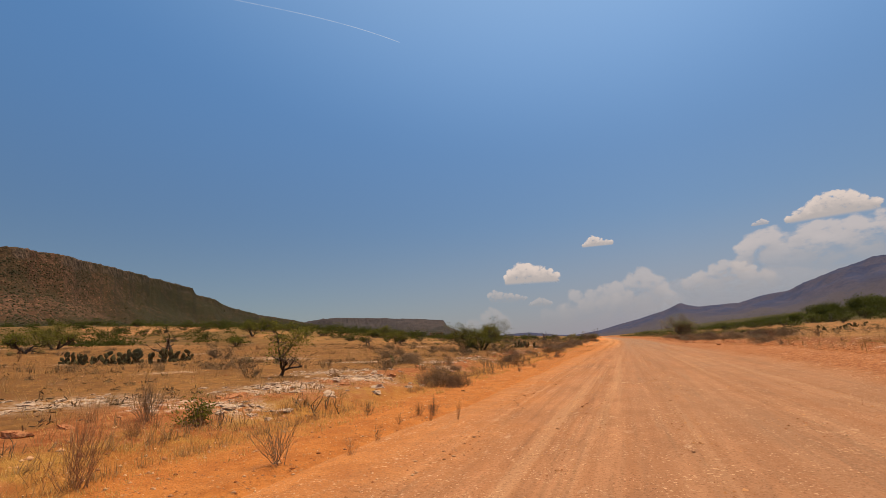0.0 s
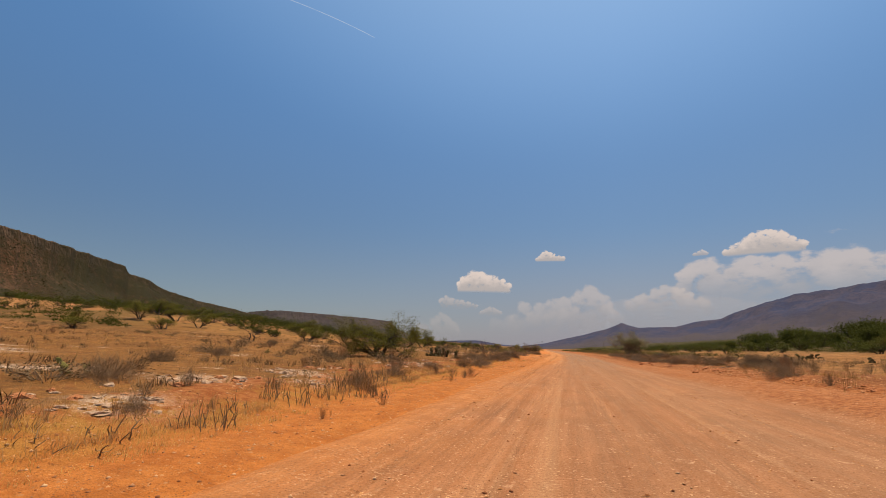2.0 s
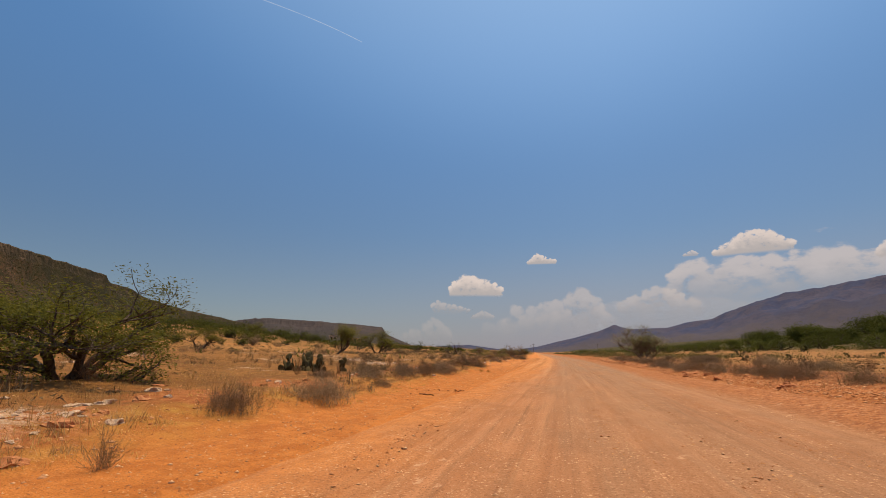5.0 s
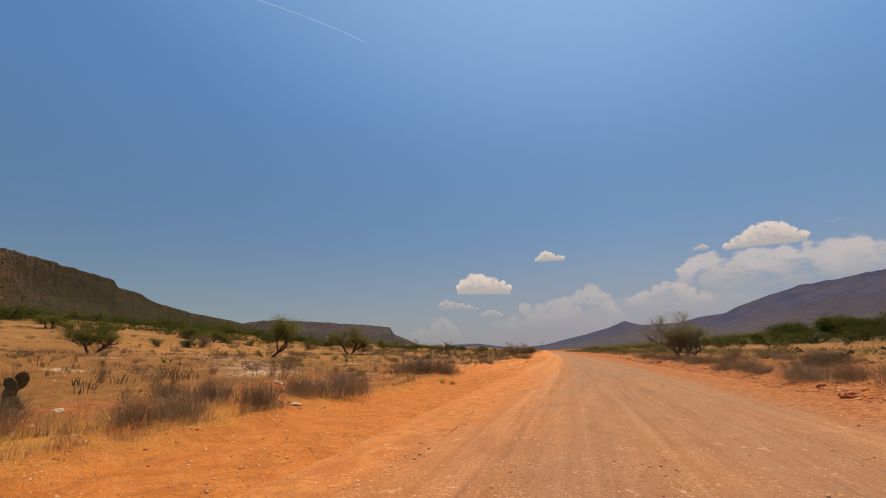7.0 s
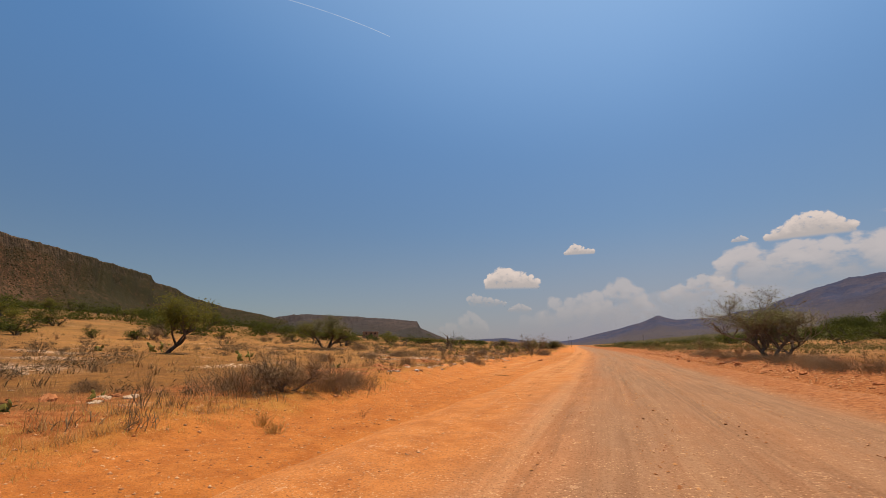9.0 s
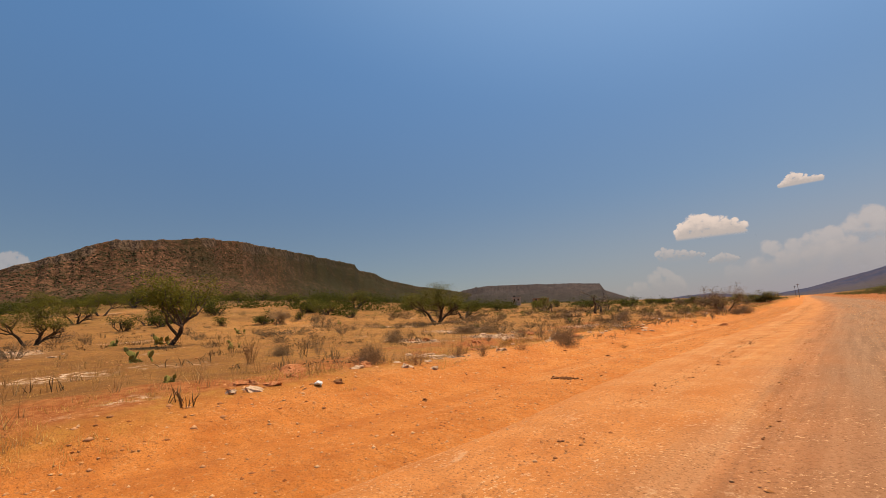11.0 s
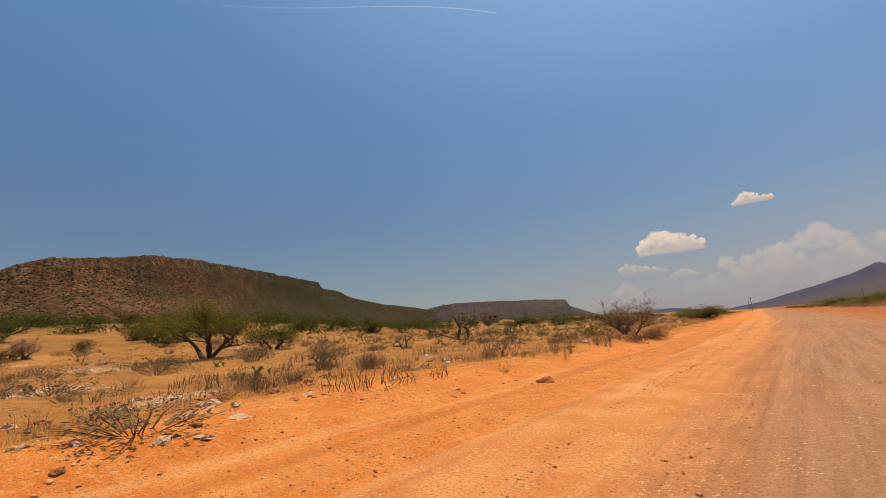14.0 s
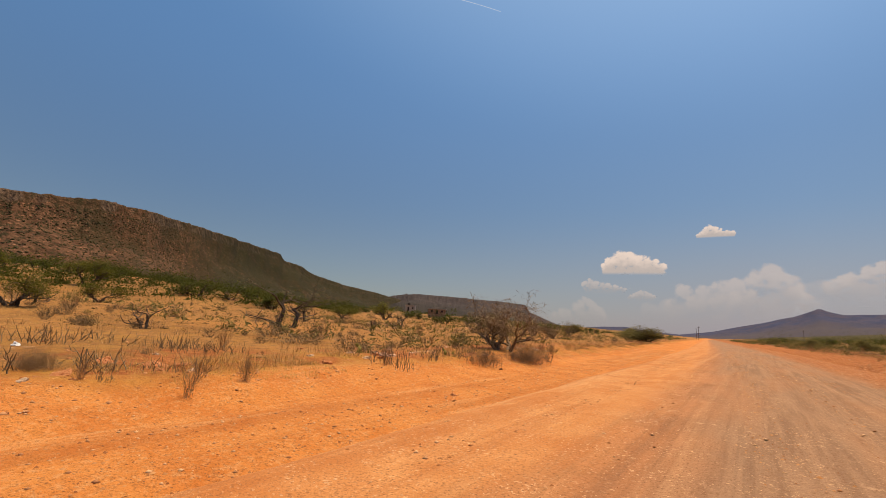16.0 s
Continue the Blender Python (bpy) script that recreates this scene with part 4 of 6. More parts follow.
for i in range(90):
    y = rng.uniform(20, 420)
    x = float(road_x(y)) + (56 + 130 * rng.random() ** 1.2) * (0.75 if y > 220 else 1)
    spots.append((x + 22, y, rng.uniform(1.2, 2.3)))
for i in range(20):
    y = rng.uniform(250, 420)
    spots.append((float(road_x(y)) + rng.choice((-1, 1)) * rng.uniform(13, 45), y, rng.uniform(0.7, 1.1)))
for x, y, s in spots:
    if x < 0 and (-x < 60 and y < 200) or (-175 < x < -105 and 240 < y < 340 and abs(math.degrees(math.atan2(-x, y - 95)) - 32) < 5):
        continue
    if x < 0 and float(grain(x, y, 30, 88, 2)) < -0.1:
        continue
    k = rng.randrange(4)
    m = spot(x, y, s, rng.uniform(0, 360), 0.1, tall=rng.uniform(0.8, 1.05))
    if used[k] == 0:
        kinds[k].matrix_basis = m
        used[k] = 1
    else:
        copy_thing(kinds[k], m)


# ---- shrubs ----
def dry_bush(seed, twigs, height, lean, material, label, name="dry_bush", fork=3, thick=0.0045, foot=0.06):
    rng = random.Random(seed)
    s = Shape()
    for _ in range(twigs):
        a, l = rng.uniform(0, 2 * math.pi), abs(rng.gauss(0, lean))
        p = Vector((rng.gauss(0, foot), rng.gauss(0, foot), -0.05))
        d = Vector((math.cos(a) * l, math.sin(a) * l, 1)).normalized()
        h = height * rng.uniform(0.45 if foot > 0.1 else 0.55, 1.1) * (1 - 0.5 * min(1.0, (p.xy.length / 0.8) ** 2))
        pts = [p]
        for i in range(3):
            d = (d + Vector((rng.gauss(0, 0.16), rng.gauss(0, 0.16), 0.05))).normalized()
            pts.append(pts[-1] + d * h / 3)
        s.tube(pts, [thick, thick * 0.85, thick * 0.65, thick * 0.35], 3)
        for _ in range(fork):
            i = rng.randint(1, 2)
            bend = 0.95 if foot > 0.1 else 0.6
            e = (d + Vector((rng.gauss(0, bend), rng.gauss(0, bend), rng.gauss(0, 0.3)))).normalized()
            q = pts[i]
            s.tube([q, q + e * h * 0.22, q + e * h * 0.4 + Vector((0, 0, h * 0.06))], [thick * 0.6, thick * 0.5, thick * 0.25], 3)
    if foot > 0.1:
        ob = new(name)
        tagged(part("twigwork", s, material, ob), kind="stuff")
    else:
        ob = new(name, s.mesh(name, material))
    return tagged(ob, label, "bush")


def stem_mesh(seed, height):
    rng = random.Random(seed)
    s = Shape()
    d, pts = Vector((rng.gauss(0, 0.2), rng.gauss(0, 0.2), 1)).normalized(), [Vector((0, 0, -0.05))]
    for i in range(4):
        d = (d + Vector((rng.gauss(0, 0.22), rng.gauss(0, 0.22), 0.12))).normalized()
        pts.append(pts[-1] + d * height / 4)
    s.tube(pts, [0.009, 0.009, 0.008, 0.007, 0.004], 5)
    for i in (1, 2, 3):
        if rng.random() < 0.55:
            e = Vector((rng.gauss(0, 0.8), rng.gauss(0, 0.8), 0.7)).normalized()
            q = pts[i] + e * height * 0.16
            s.tube([pts[i], q, q + Vector((e.x * 0.03, e.y * 0.03, height * 0.2))], [0.007, 0.006, 0.003], 4)
    return s.mesh("stem", STEM)


STEM_MESHES = [stem_mesh(330 + k, 0.5) for k in range(6)]


def stem_clump(seed, stems, height, label, name="stem_clump"):
    """Upright fleshy stems without leaves, a few to a clump."""
    rng = random.Random(seed)
    root = new(name)
    for _ in range(stems):
        ob = new("stem", rng.choice(STEM_MESHES))
        ob.parent = root
        h = height / 0.5 * rng.uniform(0.5, 1.1)
        ob.matrix_basis = Matrix.Translation((rng.gauss(0, 0.2), rng.gauss(0, 0.2), 0)) @ Euler((rng.gauss(0, 0.25), rng.gauss(0, 0.25), rng.uniform(0, 6.3))).to_matrix().to_4x4() @ Matrix.Diagonal((1, 1, h, 1))
    return tagged(root, label, "shrub")


def low_scrub(seed, width, height, material, label, name="low_scrub", count=400, leaf=(0.07, 0.03)):
    """A dense low mound of twigs and small leaves."""
    rng = random.Random(seed)
    root = new(name)
    wood, green = Shape(), Shape()
    for _ in range(40):
        a, r = rng.uniform(0, 2 * math.pi), rng.random() ** 0.5
        tip = Vector((math.cos(a) * r * width / 2, math.sin(a) * r * width / 2, height * (1 - 0.55 * r * r) * rng.uniform(0.6, 1.1)))
        p = Vector((tip.x * 0.25, tip.y * 0.25, -0.05))
        mid = p.lerp(tip, 0.55) + Vector((rng.gauss(0, 0.05), rng.gauss(0, 0.05), 0.05))
        wood.tube([p, mid, tip], [0.009, 0.006, 0.003], 3)
        for _ in range(count // 40):
            q = p.lerp(tip, rng.uniform(0.45, 1.05)) + Vector((rng.gauss(0, 0.07), rng.gauss(0, 0.07), rng.gauss(0, 0.05)))
            d = Vector((rng.gauss(0, 1), rng.gauss(0, 1), rng.gauss(0.3, 0.6))).normalized()
            green.leaf(q, d, Vector((rng.gauss(0, 1), rng.gauss(0, 1), 1)).normalized(), leaf[0] * rng.uniform(0.6, 1.4), leaf[1])
    tagged(part("branchwork", wood, TWIG, root), kind="stuff")
    tagged(part("foliage", green, material, root), kind="stuff")
    return tagged(root, label, "bush")


VERGE, PASTURE = "shrubs along the road verge", "shrubs scattered on the pasture"
bush_kinds = [dry_bush(301, 48, 0.75, 0.85, TWIG, "dry grey twiggy bush on orange earth", fork=5, thick=0.0033), dry_bush(302, 36, 0.7, 0.75, REDTWIG, "dry reddish-brown twiggy bush on straw", fork=5, thick=0.0035),
    dry_bush(303, 18, 0.65, 0.65, TWIG, "sparse leafless bush with thin grey twigs", fork=4), dry_bush(304, 9, 0.7, 0.35, REDTWIG, "single dry weed stalk on bare orange soil", "dry_weed", 4, 0.005),
    dry_bush(305, 46, 0.85, 1.1, TWIG, "broad tangled grey bush beside the road", "tangled_bush", 4)]
clump_kinds = [stem_clump(311, 11, 0.42, "clump of leafless upright fleshy stems"), stem_clump(312, 7, 0.34, "small clump of bent leafless stems"), stem_clump(313, 15, 0.46, "dense clump of grey-brown leafless stems")]
scrub_kinds = [low_scrub(321, 1.6, 0.6, BUDS, "low grey-brown scrub mound on dry pasture"), low_scrub(322, 2.2, 0.55, BUDS, "wide low scrub mound of dry twigs"),
    low_scrub(323, 1.3, 0.7, OLIVE, "low grey-green scrub with small leaves", leaf=(0.09, 0.035)), low_scrub(324, 1.0, 0.6, LEAF, "small green shrub among dry grass", "green_shrub", 560, (0.09, 0.035))]
placed = set()


def put(ob, x, y, size=1.0, turn=0.0, group="", tall=1.0):
    m = spot(x, y, size, turn, 0.03, tall=tall)
    if ob.name in placed:
        ob = copy_thing(ob, m)
    else:
        placed.add(ob.name)
        ob.matrix_basis = m
    return tagged(ob, group=group)


THICKETS = [dry_bush(341, 220, 0.74, 0.55, TWIG, "dense grey-brown thicket of dry twigs", "dry_thicket", 8, 0.0025, 0.28), dry_bush(342, 210, 0.64, 0.68, TWIG, "broad grey-brown thicket of dry twigs", "dry_thicket", 8, 0.0025, 0.32), dry_bush(343, 220, 0.74, 0.58, GREYTWIG, "dark dense thicket of dry twigs", "dry_thicket", 8, 0.0027, 0.28)]
TUFT = dry_bush(344, 90, 0.38, 0.7, STRAW, "tuft of dry yellow grass on orange sand", "grass_tuft", 1, 0.003)
STOCK = {"B": [(bush_kinds[0], 1.15, 0.72), (bush_kinds[2], 0.9, 0.62), (bush_kinds[1], 1.0, 0.66)], "T": [(THICKETS[0], 1.4, 0.7), (THICKETS[1], 1.55, 0.64), (THICKETS[2], 1.4, 0.7)], "C": [(c, 0.85, 0.52) for c in clump_kinds],
    "W": [(bush_kinds[3], 0.5, 0.7)], "M": [(scrub_kinds[0], 1.6, 0.6), (scrub_kinds[1], 2.2, 0.55)], "G": [(scrub_kinds[3], 1.0, 0.6)], "S": [(TUFT, 0.55, 0.36)]}
plant_rng = random.Random(611)


def plant(kind, rows):
    """Single plants by place, height and width; wide clumps stand as a row of several."""
    for x, y, tall, wide in rows:
        n = max(1, round(wide / 0.8)) if kind == "C" else 1
        for i in range(n):
            ob, w0, h0 = plant_rng.choice(STOCK[kind])
            size = max(0.35, min(1.9, wide / n / w0 * plant_rng.uniform(0.95, 1.25)))
            rise = max(0.5, min(1.25 if kind == "T" else 2.2, min(tall, 0.95 if kind == "T" else 1.5) / h0 / size * plant_rng.uniform(0.9, 1.1)))
            px, py = x + (i - (n - 1) / 2) * wide / n * 0.8, y + (i - (n - 1) / 2) * wide / n * 0.5
            m = spot(px, py, size, plant_rng.uniform(0, 360), 0.03, tall=rise)
            if ob.name in placed:
                ob = copy_thing(ob, m @ Matrix.Diagonal((*(1 / v for v in ob.scale), 1)))
            else:
                placed.add(ob.name)
                ob.matrix_basis = m
            tagged(ob, group=VERGE if abs(x) < 13 else PASTURE)


# the plants along the way, stretch by stretch
plant("B", [(-6.8, 4.1, 1.31, 0.7), (-8.2, 5.8, 0.55, 0.6), (-5.0, 5.8, 0.85, 0.8), (-9.0, 6.6, 1.02, 0.8), (-6.1, 10.2, 0.44, 0.2), (-4.8, 10.4, 0.44, 0.2), (-4.5, 10.6, 0.55, 0.3), (-10.9, 15.6, 0.52, 0.6), (-12.1, 18.0, 0.50, 0.4), (-8.4, 20.4, 0.53, 0.7), (-14.8, 20.6, 0.75, 0.8), (-8.9, 23.1, 0.62, 0.7), (-5.5, 24.7, 0.43, 0.2), (-9.7, 25.1, 0.58, 0.7), (-8.2, 26.7, 0.56, 1.0), (-5.2, 27.5, 0.38, 0.4), (-6.9, 30.2, 0.78, 1.0), (-18.2, 35.7, 0.87, 0.6), (-10.6, 36.1, 0.64, 0.4), (-9.1, 37.9, 0.65, 0.6), (-8.8, 38.3, 0.52, 0.7), (-8.4, 39.3, 0.55, 0.8), (-9.8, 39.8, 0.61, 0.6), (-10.4, 39.8, 0.56, 0.5)])
plant("B", [(-5.7, 40.2, 0.61, 0.5), (-7.5, 40.6, 0.68, 0.7), (-6.5, 40.6, 0.79, 0.8), (-5.5, 41.0, 0.63, 0.9), (-9.8, 41.3, 0.58, 0.8), (-6.3, 44.6, 0.58, 0.6), (-16.2, 46.4, 0.63, 0.5)])
plant("G", [(-8.3, 7.1, 0.54, 0.8)])
plant("C", [(-8.5, 4.2, 0.58, 0.4), (-8.0, 7.5, 0.47, 0.5), (-7.3, 9.8, 0.68, 1.1), (-8.8, 10.8, 0.58, 0.6), (-9.2, 11.9, 0.36, 0.6), (-7.8, 19.2, 0.33, 0.6), (-7.4, 20.0, 0.41, 0.8), (-7.2, 21.2, 0.71, 1.2), (-8.3, 22.1, 0.39, 0.3), (-6.9, 22.6, 0.76, 1.3), (-7.7, 24.5, 0.40, 0.7), (-7.3, 25.9, 0.78, 1.4), (-8.5, 25.9, 0.29, 0.5), (-7.0, 27.6, 0.75, 1.3), (-7.5, 28.9, 0.57, 0.7), (-6.3, 29.0, 0.73, 1.3), (-8.8, 29.3, 0.34, 0.2), (-7.7, 29.6, 0.70, 0.6), (-7.4, 30.0, 0.65, 0.5), (-9.7, 30.8, 0.26, 0.5), (-8.0, 33.1, 0.56, 1.1), (-7.3, 35.2, 0.65, 0.6), (-6.0, 38.0, 0.38, 0.6), (-14.2, 38.8, 0.38, 0.4)])
plant("C", [(-6.0, 41.4, 0.32, 0.2), (-9.0, 42.9, 0.44, 0.9), (-27.6, 45.9, 0.65, 1.5)])
plant("W", [(-4.2, 6.5, 0.50, 0.2), (-4.4, 7.7, 0.39, 0.2), (-4.7, 9.2, 0.29, 0.1), (-3.5, 9.6, 0.64, 0.1), (-4.2, 9.7, 0.55, 0.2), (-7.1, 35.8, 0.26, 0.1), (-5.5, 36.3, 0.34, 0.1)])
plant("T", [(-6.2, 16.8, 0.87, 1.0), (-7.1, 17.0, 1.02, 1.3), (-8.3, 22.4, 0.52, 0.6), (-11.9, 24.6, 0.79, 1.2), (-7.5, 30.6, 0.84, 1.0), (-17.1, 31.2, 0.90, 1.3), (-8.5, 34.7, 0.41, 0.5), (-8.2, 35.9, 0.87, 0.9), (-19.0, 36.8, 0.75, 1.3), (-8.4, 42.6, 0.59, 1.0), (-7.8, 49.0, 0.75, 1.5), (-7.4, 52.6, 0.92, 2.2), (-7.7, 58.4, 0.46, 0.8)])
plant("M", [(-13.9, 14.2, 0.58, 1.1), (-18.8, 17.3, 0.48, 1.5), (-19.3, 19.0, 0.80, 2.1), (-10.7, 19.2, 0.72, 1.3), (-12.3, 23.5, 0.55, 1.8), (-13.3, 26.8, 0.64, 0.8), (-13.6, 31.1, 0.32, 0.4), (-12.2, 35.3, 0.74, 1.3), (-12.6, 38.1, 0.67, 1.3), (-16.7, 39.1, 0.41, 1.0), (-21.1, 40.3, 0.59, 1.4), (-14.5, 42.3, 0.51, 1.3), (-11.2, 42.7, 0.81, 3.0), (-16.4, 44.2, 0.56, 1.4), (-18.9, 47.1, 0.61, 1.7), (-36.0, 59.7, 0.56, 2.9)])
plant("T", [(-9.1, 60.4, 1.10, 1.2), (-8.4, 62.7, 0.82, 1.3), (-8.1, 66.0, 0.84, 1.2), (-8.5, 68.5, 0.85, 1.6), (-8.0, 70.0, 1.05, 2.0), (-8.2, 71.3, 0.8, 1.4), (-12.0, 78.9, 0.46, 0.8), (-9.5, 81.0, 1.32, 2.3), (-8.7, 82.5, 1.31, 2.3), (-7.9, 83.5, 0.91, 1.5), (-8.1, 85.0, 0.83, 1.8)])
plant("C", [(-7.6, 56.6, 0.33, 0.9), (-9.6, 57.4, 0.58, 0.5), (-8.6, 58.6, 0.53, 0.7), (-9.1, 65.1, 0.77, 0.6), (-9.3, 67.1, 0.36, 0.5), (-8.6, 67.4, 0.46, 0.7), (-8.7, 72.2, 0.51, 0.5), (-8.8, 74.3, 0.34, 0.5), (-9.3, 76.3, 0.35, 0.4), (-8.6, 76.7, 0.54, 0.8), (-7.9, 77.2, 0.46, 0.7), (-8.7, 77.5, 0.37, 0.3), (-8.8, 78.4, 0.58, 1.3), (-8.0, 80.9, 0.52, 0.6)])
plant("M", [(-15.1, 69.6, 0.63, 1.1), (-17.1, 70.1, 0.46, 0.9), (-15.7, 75.4, 0.70, 1.3), (-16.4, 79.3, 0.49, 1.4), (-18.8, 83.3, 0.70, 2.1), (-20.0, 85.3, 0.82, 1.2), (-28.1, 86.7, 1.17, 1.8), (-21.8, 87.5, 0.66, 1.1), (-27.2, 88.5, 0.87, 1.7), (-29.9, 101.8, 0.62, 2.1), (-30.9, 103.8, 0.49, 2.5)])
plant("B", [(-7.7, 64.9, 0.44, 0.3), (-8.9, 65.6, 0.78, 1.0), (-14.7, 66.8, 0.73, 0.6), (-16.1, 73.1, 0.79, 0.9)])
plant("T", [(-9.7, 60.9, 0.75, 1.7), (-8.8, 59.7, 0.6, 1.3), (-8.2, 63.6, 0.8, 1.2), (-9.4, 65.7, 0.6, 1.1), (-10.5, 65.4, 0.5, 1.0), (-10.5, 58.0, 0.5, 1.1)])
plant("S", [(-6.1, 78.6, 0.34, 0.5), (-6.8, 79.1, 0.36, 0.5)])
plant("G", [(-10.0, 75.8, 0.25, 0.7)])
plant("W", [(-5.4, 80.8, 0.31, 0.2)])
plant("C", [(-15.9, 91.2, 0.58, 1.2), (-16.3, 92.2, 0.60, 1.1), (-13.0, 93.8, 0.39, 0.4), (-8.4, 106.6, 0.55, 1.3), (-10.6, 109.1, 0.33, 0.9), (-9.6, 109.3, 0.31, 0.7), (-34.9, 114.5, 0.74, 2.2), (-13.8, 114.9, 0.65, 0.8), (-11.2, 115.1, 0.75, 0.9), (-9.5, 116.3, 0.57, 0.9), (-9.2, 117.0, 0.67, 1.0), (-9.0, 117.8, 0.54, 1.1), (-15.7, 118.6, 0.61, 0.8), (-8.9, 119.4, 0.42, 0.7), (-14.7, 119.9, 0.59, 0.9), (-11.1, 120.2, 0.65, 0.7), (-13.7, 122.0, 0.41, 0.8), (-11.1, 122.2, 0.46, 1.3), (-21.0, 123.1, 0.74, 1.8), (-11.0, 123.6, 0.48, 1.0), (-10.8, 124.9, 0.58, 1.0), (-9.3, 126.1, 0.30, 0.3), (-10.7, 126.5, 0.56, 1.1), (-11.7, 126.7, 0.39, 1.0)])
plant("C", [(-15.7, 126.8, 0.72, 1.7), (-9.9, 127.4, 0.60, 1.3), (-16.4, 128.2, 0.46, 0.9), (-15.3, 128.8, 0.64, 1.0), (-14.0, 129.1, 0.70, 1.3), (-13.3, 129.8, 0.49, 1.3), (-12.6, 130.3, 0.58, 1.0), (-9.0, 133.5, 0.83, 1.4), (-11.5, 135.5, 0.42, 1.1), (-10.1, 136.5, 0.68, 1.7), (-9.7, 138.2, 0.68, 1.4)])
plant("B", [(-14.2, 92.9, 1.12, 0.6), (-9.2, 95.3, 0.47, 0.9), (-9.4, 97.4, 0.44, 0.7), (-8.9, 98.0, 0.58, 0.7), (-8.8, 100.2, 0.39, 0.8), (-16.0, 101.6, 0.57, 0.6), (-12.1, 102.7, 0.42, 0.5), (-7.0, 104.9, 0.24, 0.5), (-11.9, 105.1, 0.82, 1.2), (-10.9, 105.2, 0.68, 1.1), (-9.1, 105.5, 0.21, 0.9), (-9.9, 106.0, 0.69, 0.8), (-10.9, 113.9, 0.45, 1.1), (-18.8, 114.5, 0.29, 1.6), (-12.5, 117.0, 0.43, 1.0), (-8.4, 122.3, 0.28, 0.6), (-9.5, 125.8, 0.49, 0.3), (-8.2, 127.0, 0.92, 0.5), (-8.9, 127.5, 0.77, 0.9), (-8.5, 128.3, 0.77, 0.5), (-8.3, 144.9, 1.00, 1.7)])
plant("T", [(-10.5, 94.7, 0.65, 0.9), (-15.8, 94.8, 0.53, 0.9), (-15.6, 100.2, 0.70, 1.1), (-8.4, 102.8, 0.79, 1.1), (-9.3, 104.1, 0.72, 1.2), (-16.3, 106.2, 0.66, 1.4), (-15.2, 106.9, 0.73, 1.5), (-11.8, 115.0, 0.74, 0.9), (-13.9, 119.0, 0.73, 0.8), (-12.6, 120.0, 0.83, 1.1), (-11.1, 125.6, 0.42, 0.8), (-31.3, 126.1, 1.30, 3.0), (-8.7, 139.0, 1.02, 1.4), (-8.5, 142.7, 1.06, 1.8)])
plant("M", [(-48.8, 92.9, 0.98, 3.0), (-17.2, 96.7, 0.50, 1.2), (-14.1, 106.7, 0.54, 1.6), (-16.5, 107.5, 0.62, 1.3), (-20.2, 111.2, 0.45, 2.0), (-9.4, 111.7, 0.41, 2.7), (-25.9, 112.1, 0.56, 1.7), (-38.5, 112.2, 0.66, 2.2), (-18.3, 112.3, 0.56, 2.5), (-15.6, 113.2, 0.29, 1.4), (-42.2, 113.7, 1.44, 3.0), (-23.2, 116.9, 0.67, 2.4), (-27.1, 118.5, 0.98, 3.0), (-56.4, 122.0, 1.50, 3.0), (-26.6, 123.4, 1.04, 2.7), (-21.2, 125.2, 0.74, 2.6), (-46.7, 130.2, 1.46, 3.0), (-15.3, 135.1, 0.46, 2.7), (-54.8, 135.3, 1.49, 3.0), (-18.0, 135.7, 0.64, 2.1), (-16.8, 137.3, 0.80, 1.6)])
plant("S", [(-10.4, 101.5, 0.30, 1.0)])
plant("T", [(9.5, 40.5, 0.8, 1.6), (11.2, 48.8, 0.95, 1.6), (13.1, 49.0, 0.9, 2.0), (12.0, 51.5, 0.8, 1.5), (10.6, 56.5, 0.7, 1.4), (9.7, 62.0, 0.95, 1.5), (9.6, 65.5, 0.7, 1.2), (8.9, 69.6, 0.92, 1.4), (9.2, 72.1, 0.8, 1.2), (9.0, 78.0, 0.75, 1.5), (8.9, 84.2, 0.66, 1.6), (9.5, 88.9, 0.87, 1.4),
    (9.1, 96.1, 0.7, 2.0), (9.3, 100.8, 0.7, 1.8), (10.9, 92.5, 0.7, 1.6), (11.5, 80.5, 0.7, 1.6),
    (10.7, 47.7, 0.6, 1.8), (11.3, 45.6, 0.6, 1.6), (10.4, 53.4, 0.7, 1.6), (10.0, 58.2, 0.8, 1.3), (9.6, 64.0, 0.8, 1.7), (9.4, 67.4, 0.7, 1.4), (9.0, 74.6, 0.85, 1.6), (8.6, 76.6, 0.85, 1.5), (10.4, 79.7, 0.85, 1.7), (8.6, 81.4, 0.7, 1.6), (8.6, 86.6, 0.7, 1.5), (9.4, 92.0, 0.65, 1.6), (8.9, 93.9, 0.75, 1.5),
    (9.6, 98.6, 0.7, 1.8), (9.7, 103.4, 0.7, 1.9), (9.3, 106.8, 0.7, 1.8), (9.1, 112.5, 0.7, 2.0), (8.9, 117.5, 0.7, 2.0), (8.9, 121.0, 0.75, 2.0), (12.5, 84.5, 0.8, 1.8), (13.4, 90.5, 0.8, 1.8), (14.5, 97.0, 0.8, 1.9), (13.5, 75.0, 0.8, 1.8), (13.0, 67.0, 0.7, 1.7), (13.2, 60.5, 0.7, 1.6), (14.6, 55.0, 0.7, 1.6)])

rng = random.Random(77)


def scatter(n, kinds, weights, a_range, y_range, sizes, group, power=1.0):
    for _ in range(n):
        y = rng.uniform(*y_range)
        a = a_range[0] + (a_range[1] - a_range[0]) * rng.random() ** power
        x = a + float(road_x(y))
        if float(grain(x, y, 6, 55, 2)) < -0.04:
            continue
        ob = rng.choices(kinds, weights)[0]
        put(ob, x, y, rng.uniform(*sizes), rng.uniform(0, 360), group, rng.uniform(0.8, 1.15))


